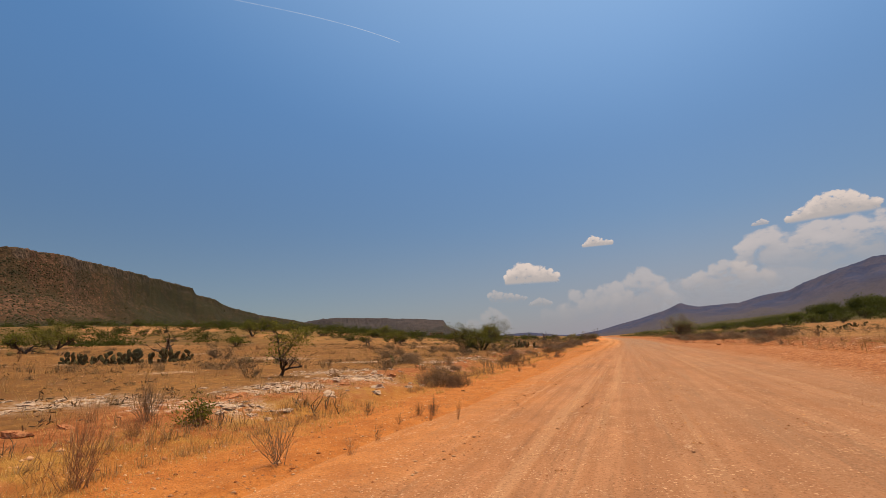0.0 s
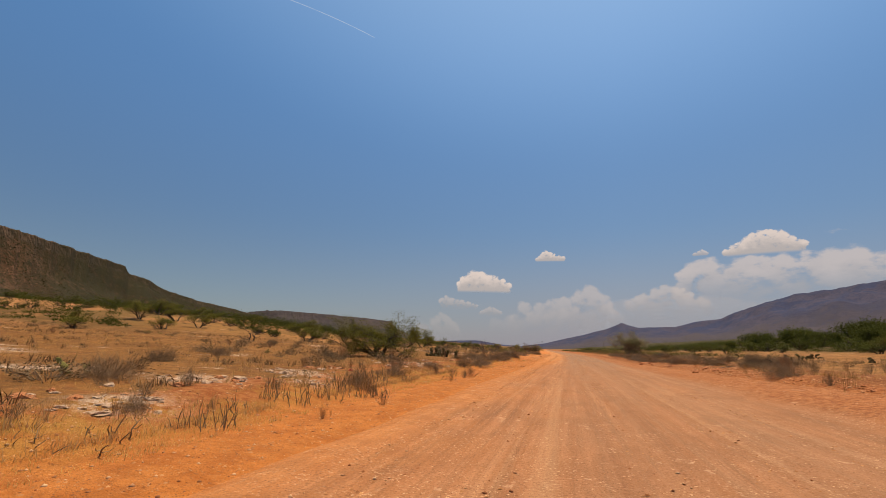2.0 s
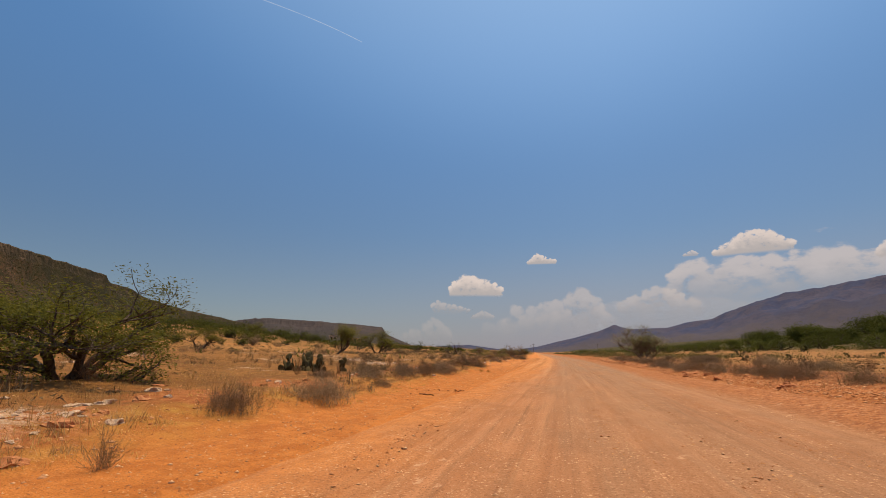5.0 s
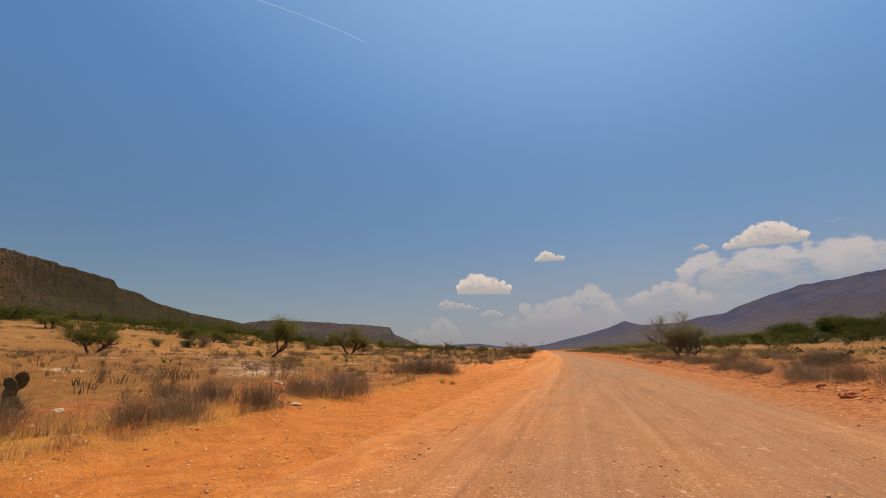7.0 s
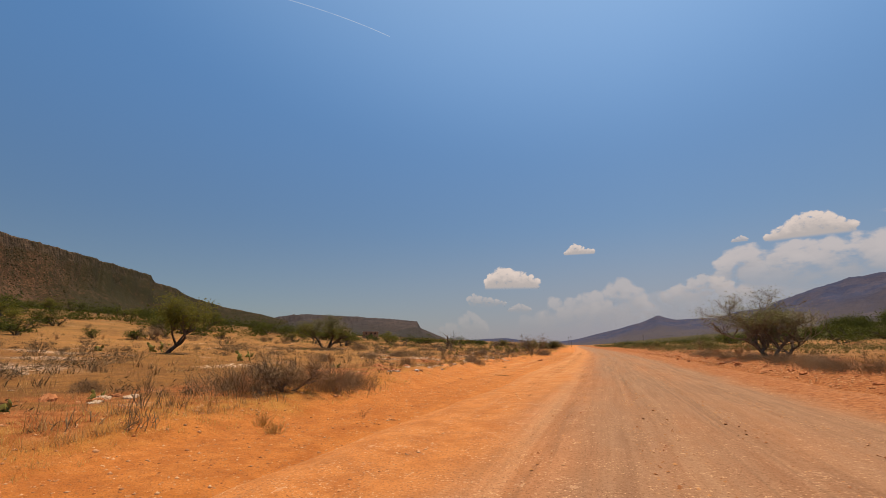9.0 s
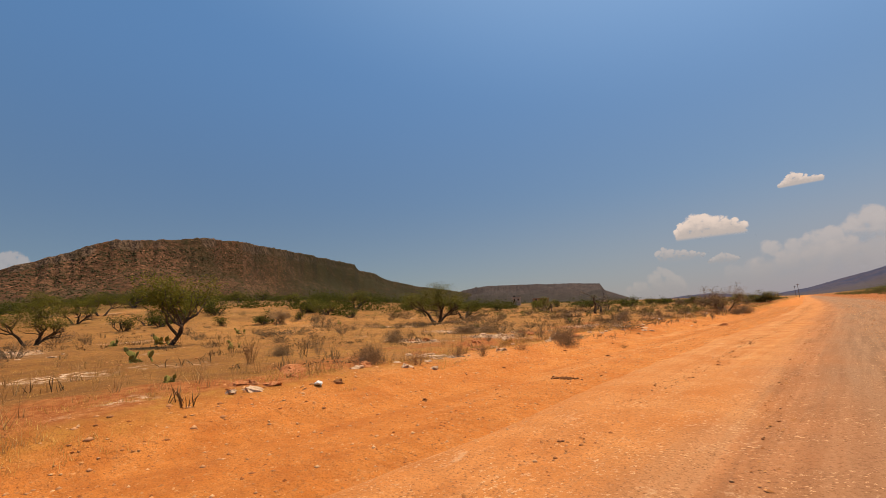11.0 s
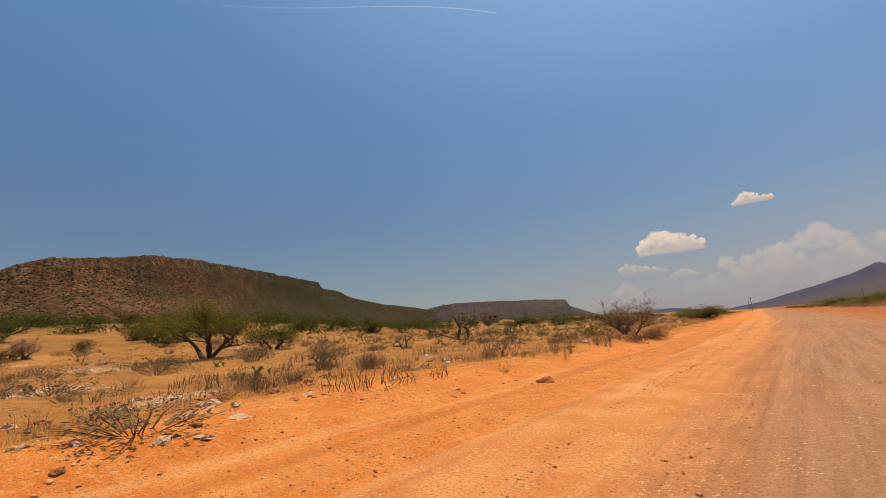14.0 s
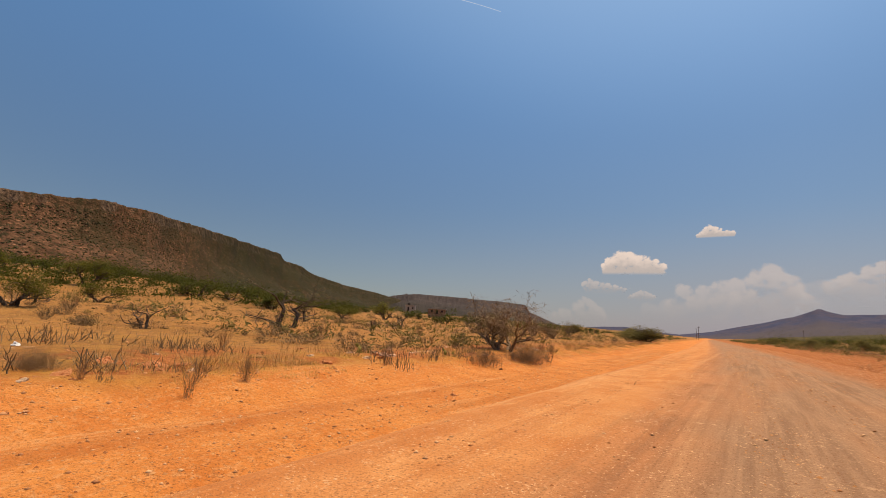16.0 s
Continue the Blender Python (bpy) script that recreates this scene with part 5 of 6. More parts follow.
scatter(36, clump_kinds, (3, 3, 4), (-8.3, -14), (0, 190), (0.7, 1.15), VERGE, 1.3)
scatter(26, bush_kinds[:3], (2, 3, 4), (-8.3, -14), (0, 190), (0.45, 0.9), VERGE, 1.2)
scatter(10, [bush_kinds[4], bush_kinds[1]], (3, 2), (-8.8, -13), (54, 96), (0.5, 1.0), VERGE)
scatter(8, [bush_kinds[4]], (1,), (-9, -14), (5, 54), (0.4, 0.8), VERGE)
scatter(8, [bush_kinds[4]], (1,), (-9, -15), (96, 150), (0.4, 0.8), VERGE)
scatter(30, [bush_kinds[4]], (1,), (9.5, 24), (30, 180), (0.5, 0.95), VERGE)
scatter(20, bush_kinds[:3], (1, 2, 5), (-9, -24), (4, 64), (0.5, 0.95), PASTURE, 1.2)
scatter(12, [bush_kinds[3]], (1,), (-5.2, -8.5), (2, 170), (0.3, 0.75), VERGE)
scatter(130, clump_kinds, (3, 3, 3), (-12, -55), (0, 190), (0.7, 1.2), PASTURE, 1.2)
scatter(70, bush_kinds[:3], (2, 2, 3), (-12, -60), (0, 200), (0.5, 1.0), PASTURE, 1.1)
scatter(330, scrub_kinds[:3], (4, 3, 1), (-11, -95), (-5, 215), (0.5, 1.35), PASTURE, 1.1)
scatter(110, scrub_kinds[:3], (4, 3, 1), (-11, -42), (104, 170), (0.4, 1.0), PASTURE, 1.2)
scatter(70, bush_kinds[:3], (2, 4, 2), (9.4, 16), (15, 200), (0.6, 1.0), VERGE)
scatter(130, scrub_kinds[:3], (4, 3, 2), (10.5, 60), (15, 240), (0.7, 1.4), PASTURE, 1.2)


# ---- prickly pears ----
def prickly_pear(seed, pads, spread, label, material, bend=0.8):
    rng = random.Random(seed)
    root = new("prickly_pear")
    base = Shape()
    base.ball(Vector(), (0.125, 0.018, 0.175), rng, 0.1, None, 7, 10)
    me = base.mesh("pad", material, True)
    ends = []
    for i in range(pads):
        if i < max(4, pads // 3) or not ends:
            p, lean = Vector((rng.gauss(0, spread), rng.gauss(0, spread * 0.6), 0.0)), rng.gauss(0, 0.75 * bend)
        else:
            p, lean = rng.choice(ends)
            lean = 0.75 * lean + rng.gauss(0, bend)
        turn = rng.uniform(0, math.pi)
        m = Euler((rng.gauss(0, 0.35), lean, turn)).to_matrix()
        up = m @ Vector((0, 0, 1))
        size = rng.uniform(0.75, 1.15)
        ob = new("pad", me)
        ob.parent = root
        ob.matrix_basis = Matrix.Translation(p + up * 0.13 * size) @ m.to_4x4() @ Matrix.Diagonal((size, size, size, 1))
        ends.append((p + up * 0.27 * size, lean))
    return tagged(root, label, "cactus", "prickly pears")


pear_a = prickly_pear(401, 84, 0.55, "large prickly pear with upright brownish-green pads", DEADPAD, 0.68)
pear_a.matrix_basis = spot(-13.3, 61.6, 1.2, 35)
pear_b = prickly_pear(402, 12, 0.4, "small green prickly pear on dry pasture", CACTUS)
pear_b.matrix_basis = spot(-30.0, 95.0, 0.95, 0)
more(pear_a, [(-36, 24, 1.1, 20), (-34.2, 26.5, 1.0, 200), (-38, 22, 0.9, 130)])
more(pear_b, [(-18.4, 91.0, 0.85, 30), (-12.8, 24.4, 0.7, 30), (-22.5, 96, 0.68, 70), (-33.5, 93.5, 0.82, 150), (-40, 104, 0.88, 20), (-14.6, 116.6, 0.65, 200), (-15.3, 117.4, 0.61, 20), (-20, 112, 0.54, 310), (-11.4, 134.8, 0.58, 40), (-11, 78.5, 0.41, 80), (-10.4, 76.5, 0.41, 120),
    (-24, 78, 0.61, 0), (-12, 90.0, 0.41, 160), (-30, 72, 0.61, 230), (-26, 121, 0.61, 10), (-48, 120, 0.75, 90), (-9.8, 138.0, 0.48, 10)])


more(pear_b, [(11.1, 58.4, 0.5, 30), (10.7, 60.2, 0.42, 140), (11.8, 58.9, 0.45, 250)])
pear_c = prickly_pear(403, 12, 0.5, "low dark prickly pear on tan pasture", DEADPAD)
pear_c.matrix_basis = spot(27.8, 86.7, 1.1, 10)
more(pear_c, [(34, 98, 1.0, 90), (22.5, 78, 0.7, 200), (41, 112, 1.1, 40), (30, 110, 0.9, 310), (19, 96, 0.7, 60), (48, 128, 1.3, 120), (24.5, 118, 0.8, 170), (37, 86, 0.9, 220), (52, 140, 1.3, 280), (29, 128, 0.9, 20), (44, 96, 1.1, 75)])


def fallen_branch(x, y, size, turn, seed, rear):
    rng = random.Random(seed)
    root = new("fallen_branch")
    wood, tips = Shape(), []
    limb(wood, tips, Vector((0, 0, 0.03)), Vector((1, 0.1, rear)).normalized(), 0.9, 0.045, 3, rng, -0.04, 0.45, (2, 3), 5, 0.05)
    part("branch", wood, THORNBARK, root)
    root.matrix_basis = spot(x, y, size, turn, 0.02)
    return tagged(root, "bare grey fallen branch on the stony bank", "branch", "dead wood on the bank")


fallen_branch(10.0, 50.2, 1.0, 40, 901, 0.55)
fallen_branch(10.3, 51.0, 0.8, 160, 902, 0.12)
fallen_branch(10.6, 49.4, 0.9, -20, 903, 0.3)
fallen_branch(12.6, 46.6, 0.8, 100, 904, 0.25)

# ---- stones ----
def stone_mesh(seed, material, flat=0.6, name="stone"):
    rng = random.Random(seed)
    s = Shape()
    s.ball(Vector(), (1.0, 0.78, flat), rng, 0.5, None, 7, 10)
    s.v = [Vector((p.x + rng.gauss(0, 0.05), p.y + rng.gauss(0, 0.045), min(p.z, flat * 0.8 + 0.08 * p.x + 0.06 * p.y) + rng.gauss(0, 0.025))) for p in s.v]
    return s.mesh(name, material)


stone_meshes = [stone_mesh(500 + i, m, f) for i, (m, f) in enumerate([(CHALK, 0.6), (CHALK, 0.48), (BROWNROCK, 0.6), (REDROCK, 0.65), (BROWNROCK, 0.7), (REDROCK, 0.5)])]
STONE_LABELS = ["pale limestone cobble lying on dry earth", "flat pale limestone piece on dry earth", "rough brown stone lying on orange soil", "reddish stone lying on orange soil", "rough brown stone lying on orange soil", "flat reddish stone on orange soil"]
rng = random.Random(505)


def stone(k, x, y, size):
    size = size if size < 0.12 else 0.12 + 0.62 * (size - 0.12)
    ob = new("stone", stone_meshes[k])
    ob.matrix_basis = Matrix.Translation((x, y, at(x, y) - 0.12 * size)) @ Euler((rng.gauss(0, 0.2), rng.gauss(0, 0.2), rng.uniform(0, 6.3))).to_matrix().to_4x4() @ Matrix.Diagonal((size, size * rng.uniform(0.8, 1.2), size * rng.uniform(0.8, 1.2), 1))
    tagged(ob, STONE_LABELS[k], "stone", "loose stones")


for k, x, y, s in [(0, -9.1, 94.9, 0.24), (0, -8.6, 95.4, 0.13), (3, -11.1, 92.6, 0.42), (5, -10.6, 92.3, 0.3), (2, -8.6, 92.3, 0.14), (2, -6.8, 93.2, 0.07), (0, -9.3, 95.9, 0.16), (3, -14.9, 101.6, 0.3), (3, -15.6, 101.3, 0.26), (5, -12.2, 102.0, 0.34),
        (0, -9.6, 103.5, 0.17), (0, -9.2, 104.0, 0.13), (3, -9.7, 106.2, 0.3), (0, -9.2, 105.8, 0.16), (2, -6.5, 102.0, 0.09), (0, -14.1, 107.8, 0.26), (3, -14.2, 108.5, 0.36), (0, -12.6, 109.1, 0.2), (0, -9.9, 108.2, 0.14)]:
    stone(k, x, y, s)
for k, x, y, s in [(0, -9.5, 109.3, 0.16), (3, -12.1, 110.9, 0.22), (0, -12.1, 110.4, 0.2), (0, -9.2, 110.8, 0.18), (0, -9.6, 110.2, 0.16), (0, -8.4, 111.7, 0.17), (1, -8.2, 112.3, 0.22), (1, -8.9, 113.2, 0.24), (4, -8.8, 112.4, 0.13), (0, -12.1, 112.3, 0.2), (2, -8.3, 110.4, 0.13), (3, -6.5, 121.4, 0.40),
        (3, -7.5, 121.4, 0.07), (1, -7.8, 118.7, 0.13), (3, -7.5, 118.6, 0.08), (3, -7.4, 118.1, 0.08), (3, -5.9, 132.2, 0.1), (3, -6.7, 121.0, 0.07), (2, -8.0, 139.0, 0.1), (2, -4.2, 64.0, 0.06)]:
    stone(k, x, y, s)
for k, x, y, s in [(0, -9.3, 11.9, 0.3), (1, -8.2, 11.5, 0.26), (0, -7.9, 13.7, 0.32), (0, -7.5, 15.3, 0.22), (3, -7.8, 17.1, 0.26), (0, -7.5, 16.5, 0.18), (1, -7.5, 13.0, 0.2), (3, -8.9, 13.3, 0.28), (3, -9.2, 17.2, 0.34), (0, -8.9, 16.4, 0.16), (2, -5.4, 15.4, 0.09), (0, -8.9, 42.0, 0.26), (3, -7.4, 44.2, 0.26),
        (3, -8.6, 45.6, 0.3), (0, -8.3, 46.4, 0.2), (3, -10.5, 67.4, 0.3), (1, -7.8, 67.1, 0.17), (0, -9.0, 67.7, 0.18), (3, -10.3, 73.9, 0.34), (3, -9.3, 74.3, 0.32), (1, -8.9, 75.0, 0.24), (2, -7.9, 74.9, 0.11)]:
    stone(k, x, y, s)
for i in range(26):
    cy, ca = 3 + 6.2 * i + rng.uniform(-2, 2), -9.9 + rng.gauss(0, 0.4)
    stone(rng.choice((3, 5, 0, 1)), ca + float(road_x(cy)), cy, rng.uniform(0.2, 0.36))
    for _ in range(rng.randint(2, 5)):
        y = cy + rng.gauss(0, 0.8)
        stone(rng.choice((3, 3, 5, 5, 0, 1)), ca + rng.gauss(0, 0.35) + float(road_x(y)), y, rng.uniform(0.1, 0.3))
for lo, hi, count in ((92, 138, 44), (14, 52, 40)):
    for _ in range(count):
        y = rng.uniform(lo, hi)
        stone(rng.choice((0, 1, 0, 3, 5)), -9.0 - 3.6 * rng.random() ** 1.3 + float(road_x(y)), y, rng.uniform(0.09, 0.27))
for _ in range(30):
    y = rng.uniform(30, 190)
    stone(rng.choice((3, 3, 5, 2, 0)), rng.uniform(8.4, 11.5) + float(road_x(y)), y, rng.uniform(0.06, 0.17))
for _ in range(46):
    y = rng.uniform(46, 150)
    stone(rng.choice((3, 3, 5)), float(np.interp(y, [52, 70], [9.3, 8.3])) + rng.gauss(0, 0.5) + float(road_x(y)), y, rng.uniform(0.12, 0.36))
for _ in range(34):
    y = rng.uniform(2, 160)
    stone(rng.choice((2, 3, 3, 5)), rng.uniform(-8.5, 5.4) + float(road_x(y)), y, rng.uniform(0.02, 0.05))


def outcrop(x, y, long, wide, count, seed):
    """A patch of pale limestone slabs that break through the soil."""
    r = random.Random(seed)
    root = new("limestone_outcrop")
    root.matrix_basis = Matrix.Translation((x, y, at(x, y)))
    for _ in range(int(count * 3.2)):
        px, py = r.gauss(0, long / 2.6), r.gauss(0, wide / 2.6)
        s = r.uniform(0.045, 0.11) * (1 + 0.9 * (r.random() < 0.15))
        ob = new("slab", stone_meshes[r.choice((0, 1, 1))])
        ob.parent = root
        ob.matrix_basis = Matrix.Translation((px, py, at(x + px, y + py) - at(x, y) + 0.0)) @ Euler((r.gauss(0, 0.06), r.gauss(0, 0.06), r.uniform(0, 6.3))).to_matrix().to_4x4() @ Matrix.Diagonal((s, s * r.uniform(0.6, 1.2), s * 0.7, 1))
    tagged(root, "patch of broken pale limestone slabs in dry pasture", "rock outcrop", "limestone outcrops")


for i, (x, y, l, w, c) in enumerate(OUTCROPS):
    outcrop(x, y, l, w, c, 600 + i)


def dung_pile(x, y, count, wide, seed, size=0.055):
    r = random.Random(seed)
    root = new("dung_pile")
    root.matrix_basis = Matrix.Translation((x, y, at(x, y)))
    for _ in range(count):
        s = Shape()
        s.ball(Vector(), (size * r.uniform(0.7, 1.3), size * r.uniform(0.7, 1.2), size * 0.75), r, 0.3, None, 5, 7)
        ob = part("lump", s, DUNG, root, "", True)
        ob.location = (r.gauss(0, wide), r.gauss(0, wide * 0.5), size * 0.3)
    tagged(root, "scattered dry dark dung on orange earth", "dung")


dung_pile(-5.3, 57.1, 26, 0.17, 701, 0.035)
dung_pile(-4.8, 59.4, 16, 0.6, 702, 0.034)
dung_pile(-5.5, 96.8, 60, 0.17, 703, 0.03)


def litter(x, y, size, material, label, seed):
    r = random.Random(seed)
    s = Shape()
    s.ball(Vector((0, 0, 0.4 * size)), (size, size * 0.7, size * 0.45), r, 0.7, None, 6, 7)
    ob = new("litter", s.mesh("litter", material))
    ob.matrix_basis = Matrix.Translation((x, y, at(x, y)))
    tagged(ob, label, "litter")


litter(-8.6, 91.8, 0.10, WHITEBIT, "crumpled white plastic scrap on straw", 801)
litter(-10.7, 122.1, 0.10, WHITEBIT, "crumpled white plastic scrap on dry earth", 802)
litter(-15.3, 126.3, 0.12, WHITEBIT, "crumpled white plastic scrap among dry stems", 804)
litter(-9.3, 33.6, 0.10, REDBIT, "crumpled red plastic scrap beside stones", 803)


# ---- poles and farm buildings ----
def utility_pole(x, y, tall, turn):
    root = new("utility_pole")
    root.matrix_basis = spot(x, y, 1, turn, 0.1)
    s = Shape()
    s.tube([Vector((0, 0, -0.3)), Vector((0, 0, tall * 0.5)), Vector((0.05, 0, tall))], [0.17, 0.15, 0.11], 8)
    part("pole", s, POLEWOOD, root)
    s = Shape()
    s.box((-1.0, -0.06, tall - 0.7), (1.0, 0.06, tall - 0.55))
    part("crossarm", s, POLEWOOD, root)
    for dx in (-0.9, 0.0, 0.9):
        s = Shape()
        s.tube([Vector((dx, 0, tall - 0.55)), Vector((dx, 0, tall - 0.35))], [0.06, 0.045], 6)
        part("insulator", s, BLOCKWALL, root)
    tagged(root, "wooden utility pole with a crossarm by the road", "utility pole", "utility poles")


utility_pole(-27.5, 500, 10, 5)
utility_pole(-36.5, 600, 10, 5)
utility_pole(34, 520, 9, 20)


def farm_house(x, y, turn, long, deep, tall, material, openings, label):
    root = new("farm_house")
    root.matrix_basis = spot(x, y, 1, turn, -1.6)
    s = Shape()
    s.box((-long / 2, -deep / 2, -3.5), (long / 2, deep / 2, tall))
    part("wall", s, material, root)
    s = Shape()
    s.box((-long / 2 - 0.3, -deep / 2 - 0.3, tall), (long / 2 + 0.3, deep / 2 + 0.3, tall + 0.25))
    part("roof", s, BLOCKWALL, root)
    for ox, w, low, high, kind in openings:
        s = Shape()
        s.box((ox - w / 2, -deep / 2 - 0.06, low), (ox + w / 2, -deep / 2 + 0.1, high))
        part(kind, s, DARKNESS, root)
    tagged(root, label, "house")
    return root


farm_house(-133, 318, 32, 9, 5, 2.5, BRICKWORK, [(-2.6, 1.0, 1.0, 2.0, "window"), (0.2, 1.0, 0.1, 2.0, "door"), (2.6, 1.0, 1.0, 2.0, "window")], "long reddish masonry farmhouse with a flat roof")
h2 = farm_house(-145, 311, 32, 5, 4, 2.9, BLOCKWALL, [(-1.0, 0.9, 0.1, 2.1, "door"), (1.2, 0.9, 1.1, 2.0, "window")], "small grey block farmhouse with a rooftop tank")
s = Shape()
s.tube([Vector((-1, 0, 3.1)), Vector((-1, 0, 4.0)), Vector((-1, 0, 4.3))], [0.55, 0.55, 0.3], 12)
part("water_tank", s, DARKNESS, h2, "dark round water tank")


# ---- scrub on the mesa, gravel, straw ----
def many(name, verts, faces, material, label, category):
    me = bpy.data.meshes.new(name)
    me.vertices.add(len(verts))
    me.vertices.foreach_set("co", verts.astype(np.float32).ravel())
    n = faces.shape[1]
    me.loops.add(faces.size)
    me.loops.foreach_set("vertex_index", faces.astype(np.int32).ravel())
    me.polygons.add(len(faces))
    me.polygons.foreach_set("loop_start", np.arange(0, faces.size, n, dtype=np.int32))
    me.update(calc_edges=True)
    me.materials.append(material)
    return tagged(new(name, me), label, category, kind="stuff")


OCTA = np.array([(1, 0, 0), (0, 1, 0), (-1, 0, 0), (0, -1, 0), (0, 0, 1), (0, 0, -1)], float)
OFACES = np.array([(0, 1, 4), (1, 2, 4), (2, 3, 4), (3, 0, 4), (1, 0, 5), (2, 1, 5), (3, 2, 5), (0, 3, 5)])


def lumps(centres, sizes, rs, flat):
    n = len(centres)
    k = rs.uniform(0.6, 1.3, (n, 6, 3)) * sizes[:, None, None]
    a = rs.uniform(0, 6.3, n)
    p = OCTA[None] * k * np.array([1, 1, flat])
    q = np.stack([p[..., 0] * np.cos(a)[:, None] - p[..., 1] * np.sin(a)[:, None], p[..., 0] * np.sin(a)[:, None] + p[..., 1] * np.cos(a)[:, None], p[..., 2]], -1)
    return (q + centres[:, None, :]).reshape(-1, 3), (OFACES[None] + 6 * np.arange(n)[:, None, None]).reshape(-1, 3)


PYRA = np.array([(1, 0.2, -0.2), (0, 1, -0.2), (-1, -0.1, -0.2), (0.1, -1, -0.2), (0.3, 0.1, 0.45)], float)
PFACES = np.array([(0, 1, 4), (1, 2, 4), (2, 3, 4), (3, 0, 4)])


def chips(centres, sizes, rs):
    n = len(centres)
    p = PYRA[None] * rs.uniform(0.55, 1.3, (n, 5, 3)) * sizes[:, None, None]
    a = rs.uniform(0, 6.3, n)[:, None]
    q = np.stack([p[..., 0] * np.cos(a) - p[..., 1] * np.sin(a), p[..., 0] * np.sin(a) + p[..., 1] * np.cos(a), p[..., 2]], -1)
    return (q + centres[:, None, :]).reshape(-1, 3), (PFACES[None] + 5 * np.arange(n)[:, None, None]).reshape(-1, 3)


rs = np.random.RandomState(5)
i, j = rs.randint(20, 300, 9000), rs.randint(9, 21, 9000)
w = rs.uniform(0, 1, (9000, 1))
w2 = rs.uniform(0, 1, (9000, 1))
m3 = np.stack(mesa, -1)
c = (m3[i, j] * w + m3[i + 1, j] * (1 - w)) * w2 + (m3[i, j - 1] * w + m3[i + 1, j - 1] * (1 - w)) * (1 - w2)
many("hill_scrub", *lumps(c, rs.uniform(0.9, 2.6, 9000), rs, 0.8), HILLSCRUB, "dark scrub dotted over the mesa slopes", "scrub")

n = 120000
yy = -2 + 185 * rs.uniform(0, 1, n)
ac = np.where(rs.uniform(0, 1, n) < 0.7, rs.uniform(-8.5, 6.2, n), rs.normal(-4.3, 1.2, n))
xx = ac + road_x(yy)
onroad = (ac > -3.9) & (ac < 8.4)
zz = np.where(onroad, 0.02 + smooth((ac - 4.8) / 7), land(xx, yy))
many("gravel", *chips(np.stack([xx, yy, zz + 0.004], -1), 0.007 + 0.03 * rs.uniform(0, 1, n) ** 4.5, rs), GRAVEL, "loose gravel on the dirt road and verge", "gravel")


CLODS = plant_material("clods", (0.30, 0.10, 0.034), (0.72, 0.42, 0.21), 0.9, 0.0, False)
cn = 36000
cy = rs.uniform(0, 175, cn)
ca = np.where(rs.uniform(0, 1, cn) < 0.75, rs.uniform(-9, -2, cn), rs.uniform(-2, 7, cn))
cx = ca + road_x(cy)
cz = np.where((ca > -3.9) & (ca < 8.4), 0.02 + smooth((ca - 4.8) / 7), land(cx, cy))
many("clods", *lumps(np.stack([cx, cy, cz], -1), 0.009 + 0.036 * rs.uniform(0, 1, cn) ** 3, rs, 0.6), CLODS, "small red earth clods and pebbles on the sand", "gravel")
RUBBLE = plant_material("rubble", (0.30, 0.092, 0.028), (0.62, 0.32, 0.15), 0.9, 0.0, False)
rn = 17000
ry = rs.uniform(-2, 195, rn)
ra = np.where(rs.uniform(0, 1, rn) < 0.4, -8.9 + rs.normal(0, 0.9, rn), 8.9 + rs.normal(0, 1.2, rn))
ra = np.where(rs.uniform(0, 1, rn) < 0.25, -9 - np.abs(rs.normal(0, 12, rn)), ra)
fr = rs.uniform(0, 1, rn) < 0.3
ry, ra = np.where(fr, rs.uniform(45, 150, rn), ry), np.where(fr, np.interp(ry, [40, 75], [10.2, 9.0]) + rs.normal(0, 0.65, rn), ra)
sn = 15000
ry = np.append(ry, rs.uniform(25, 165, sn))
ra = np.append(ra, np.interp(ry[rn:], [40, 52, 70], [9.4, 8.6, 7.8]) + np.where(rs.uniform(0, 1, sn) < 0.12, np.abs(rs.normal(4, 14, sn)), rs.normal(0, 0.95, sn)))
fr = np.append(fr, rs.uniform(0, 1, sn) < 0.45)
rx = ra + road_x(ry)
rz = 0.02 + np.where(fr, 0.10, 0.075) * rs.uniform(0, 1, rn + sn) ** 3
many("rubble", *lumps(np.stack([rx, ry, land(rx, ry) - 0.12 * rz], -1), rz, rs, 0.5), RUBBLE, "broken red and pale stone rubble on the road banks", "rubble")


def blades(n, yr, amean, asd, tall, rs, amin, amax, side=1, wdt=0.0045):
    """Thin bent straws in tufts."""
    ty = rs.uniform(*yr, n)
    ta_ = side * np.clip(np.abs(rs.normal(amean, asd, n)), amin, amax)
    ta_ = ta_ - verge_in(ta_, ty)
    keep = grain(ta_, ty, 2.2, 66, 2) > -0.12
    ty, ta_ = np.repeat(ty[keep], 9), np.repeat(ta_[keep], 9)
    m = len(ty)
    bx, by = ta_ + road_x(ty) + rs.normal(0, 0.07, m), ty + rs.normal(0, 0.07, m)
    bz = land(bx, by) - 0.01
    ang, out, h = rs.uniform(0, 6.3, m), rs.uniform(0.1, 1.1, m), tall * rs.uniform(0.4, 1.2, m)
    dx, dy = np.cos(ang), np.sin(ang)
    p0 = np.stack([bx - dy * wdt, by + dx * wdt, bz], -1)
    p1 = np.stack([bx + dy * wdt, by - dx * wdt, bz], -1)
    p2 = np.stack([bx + dx * h * out, by + dy * h * out, bz + h], -1)
    return np.stack([p0, p1, p2], 1).reshape(-1, 3)


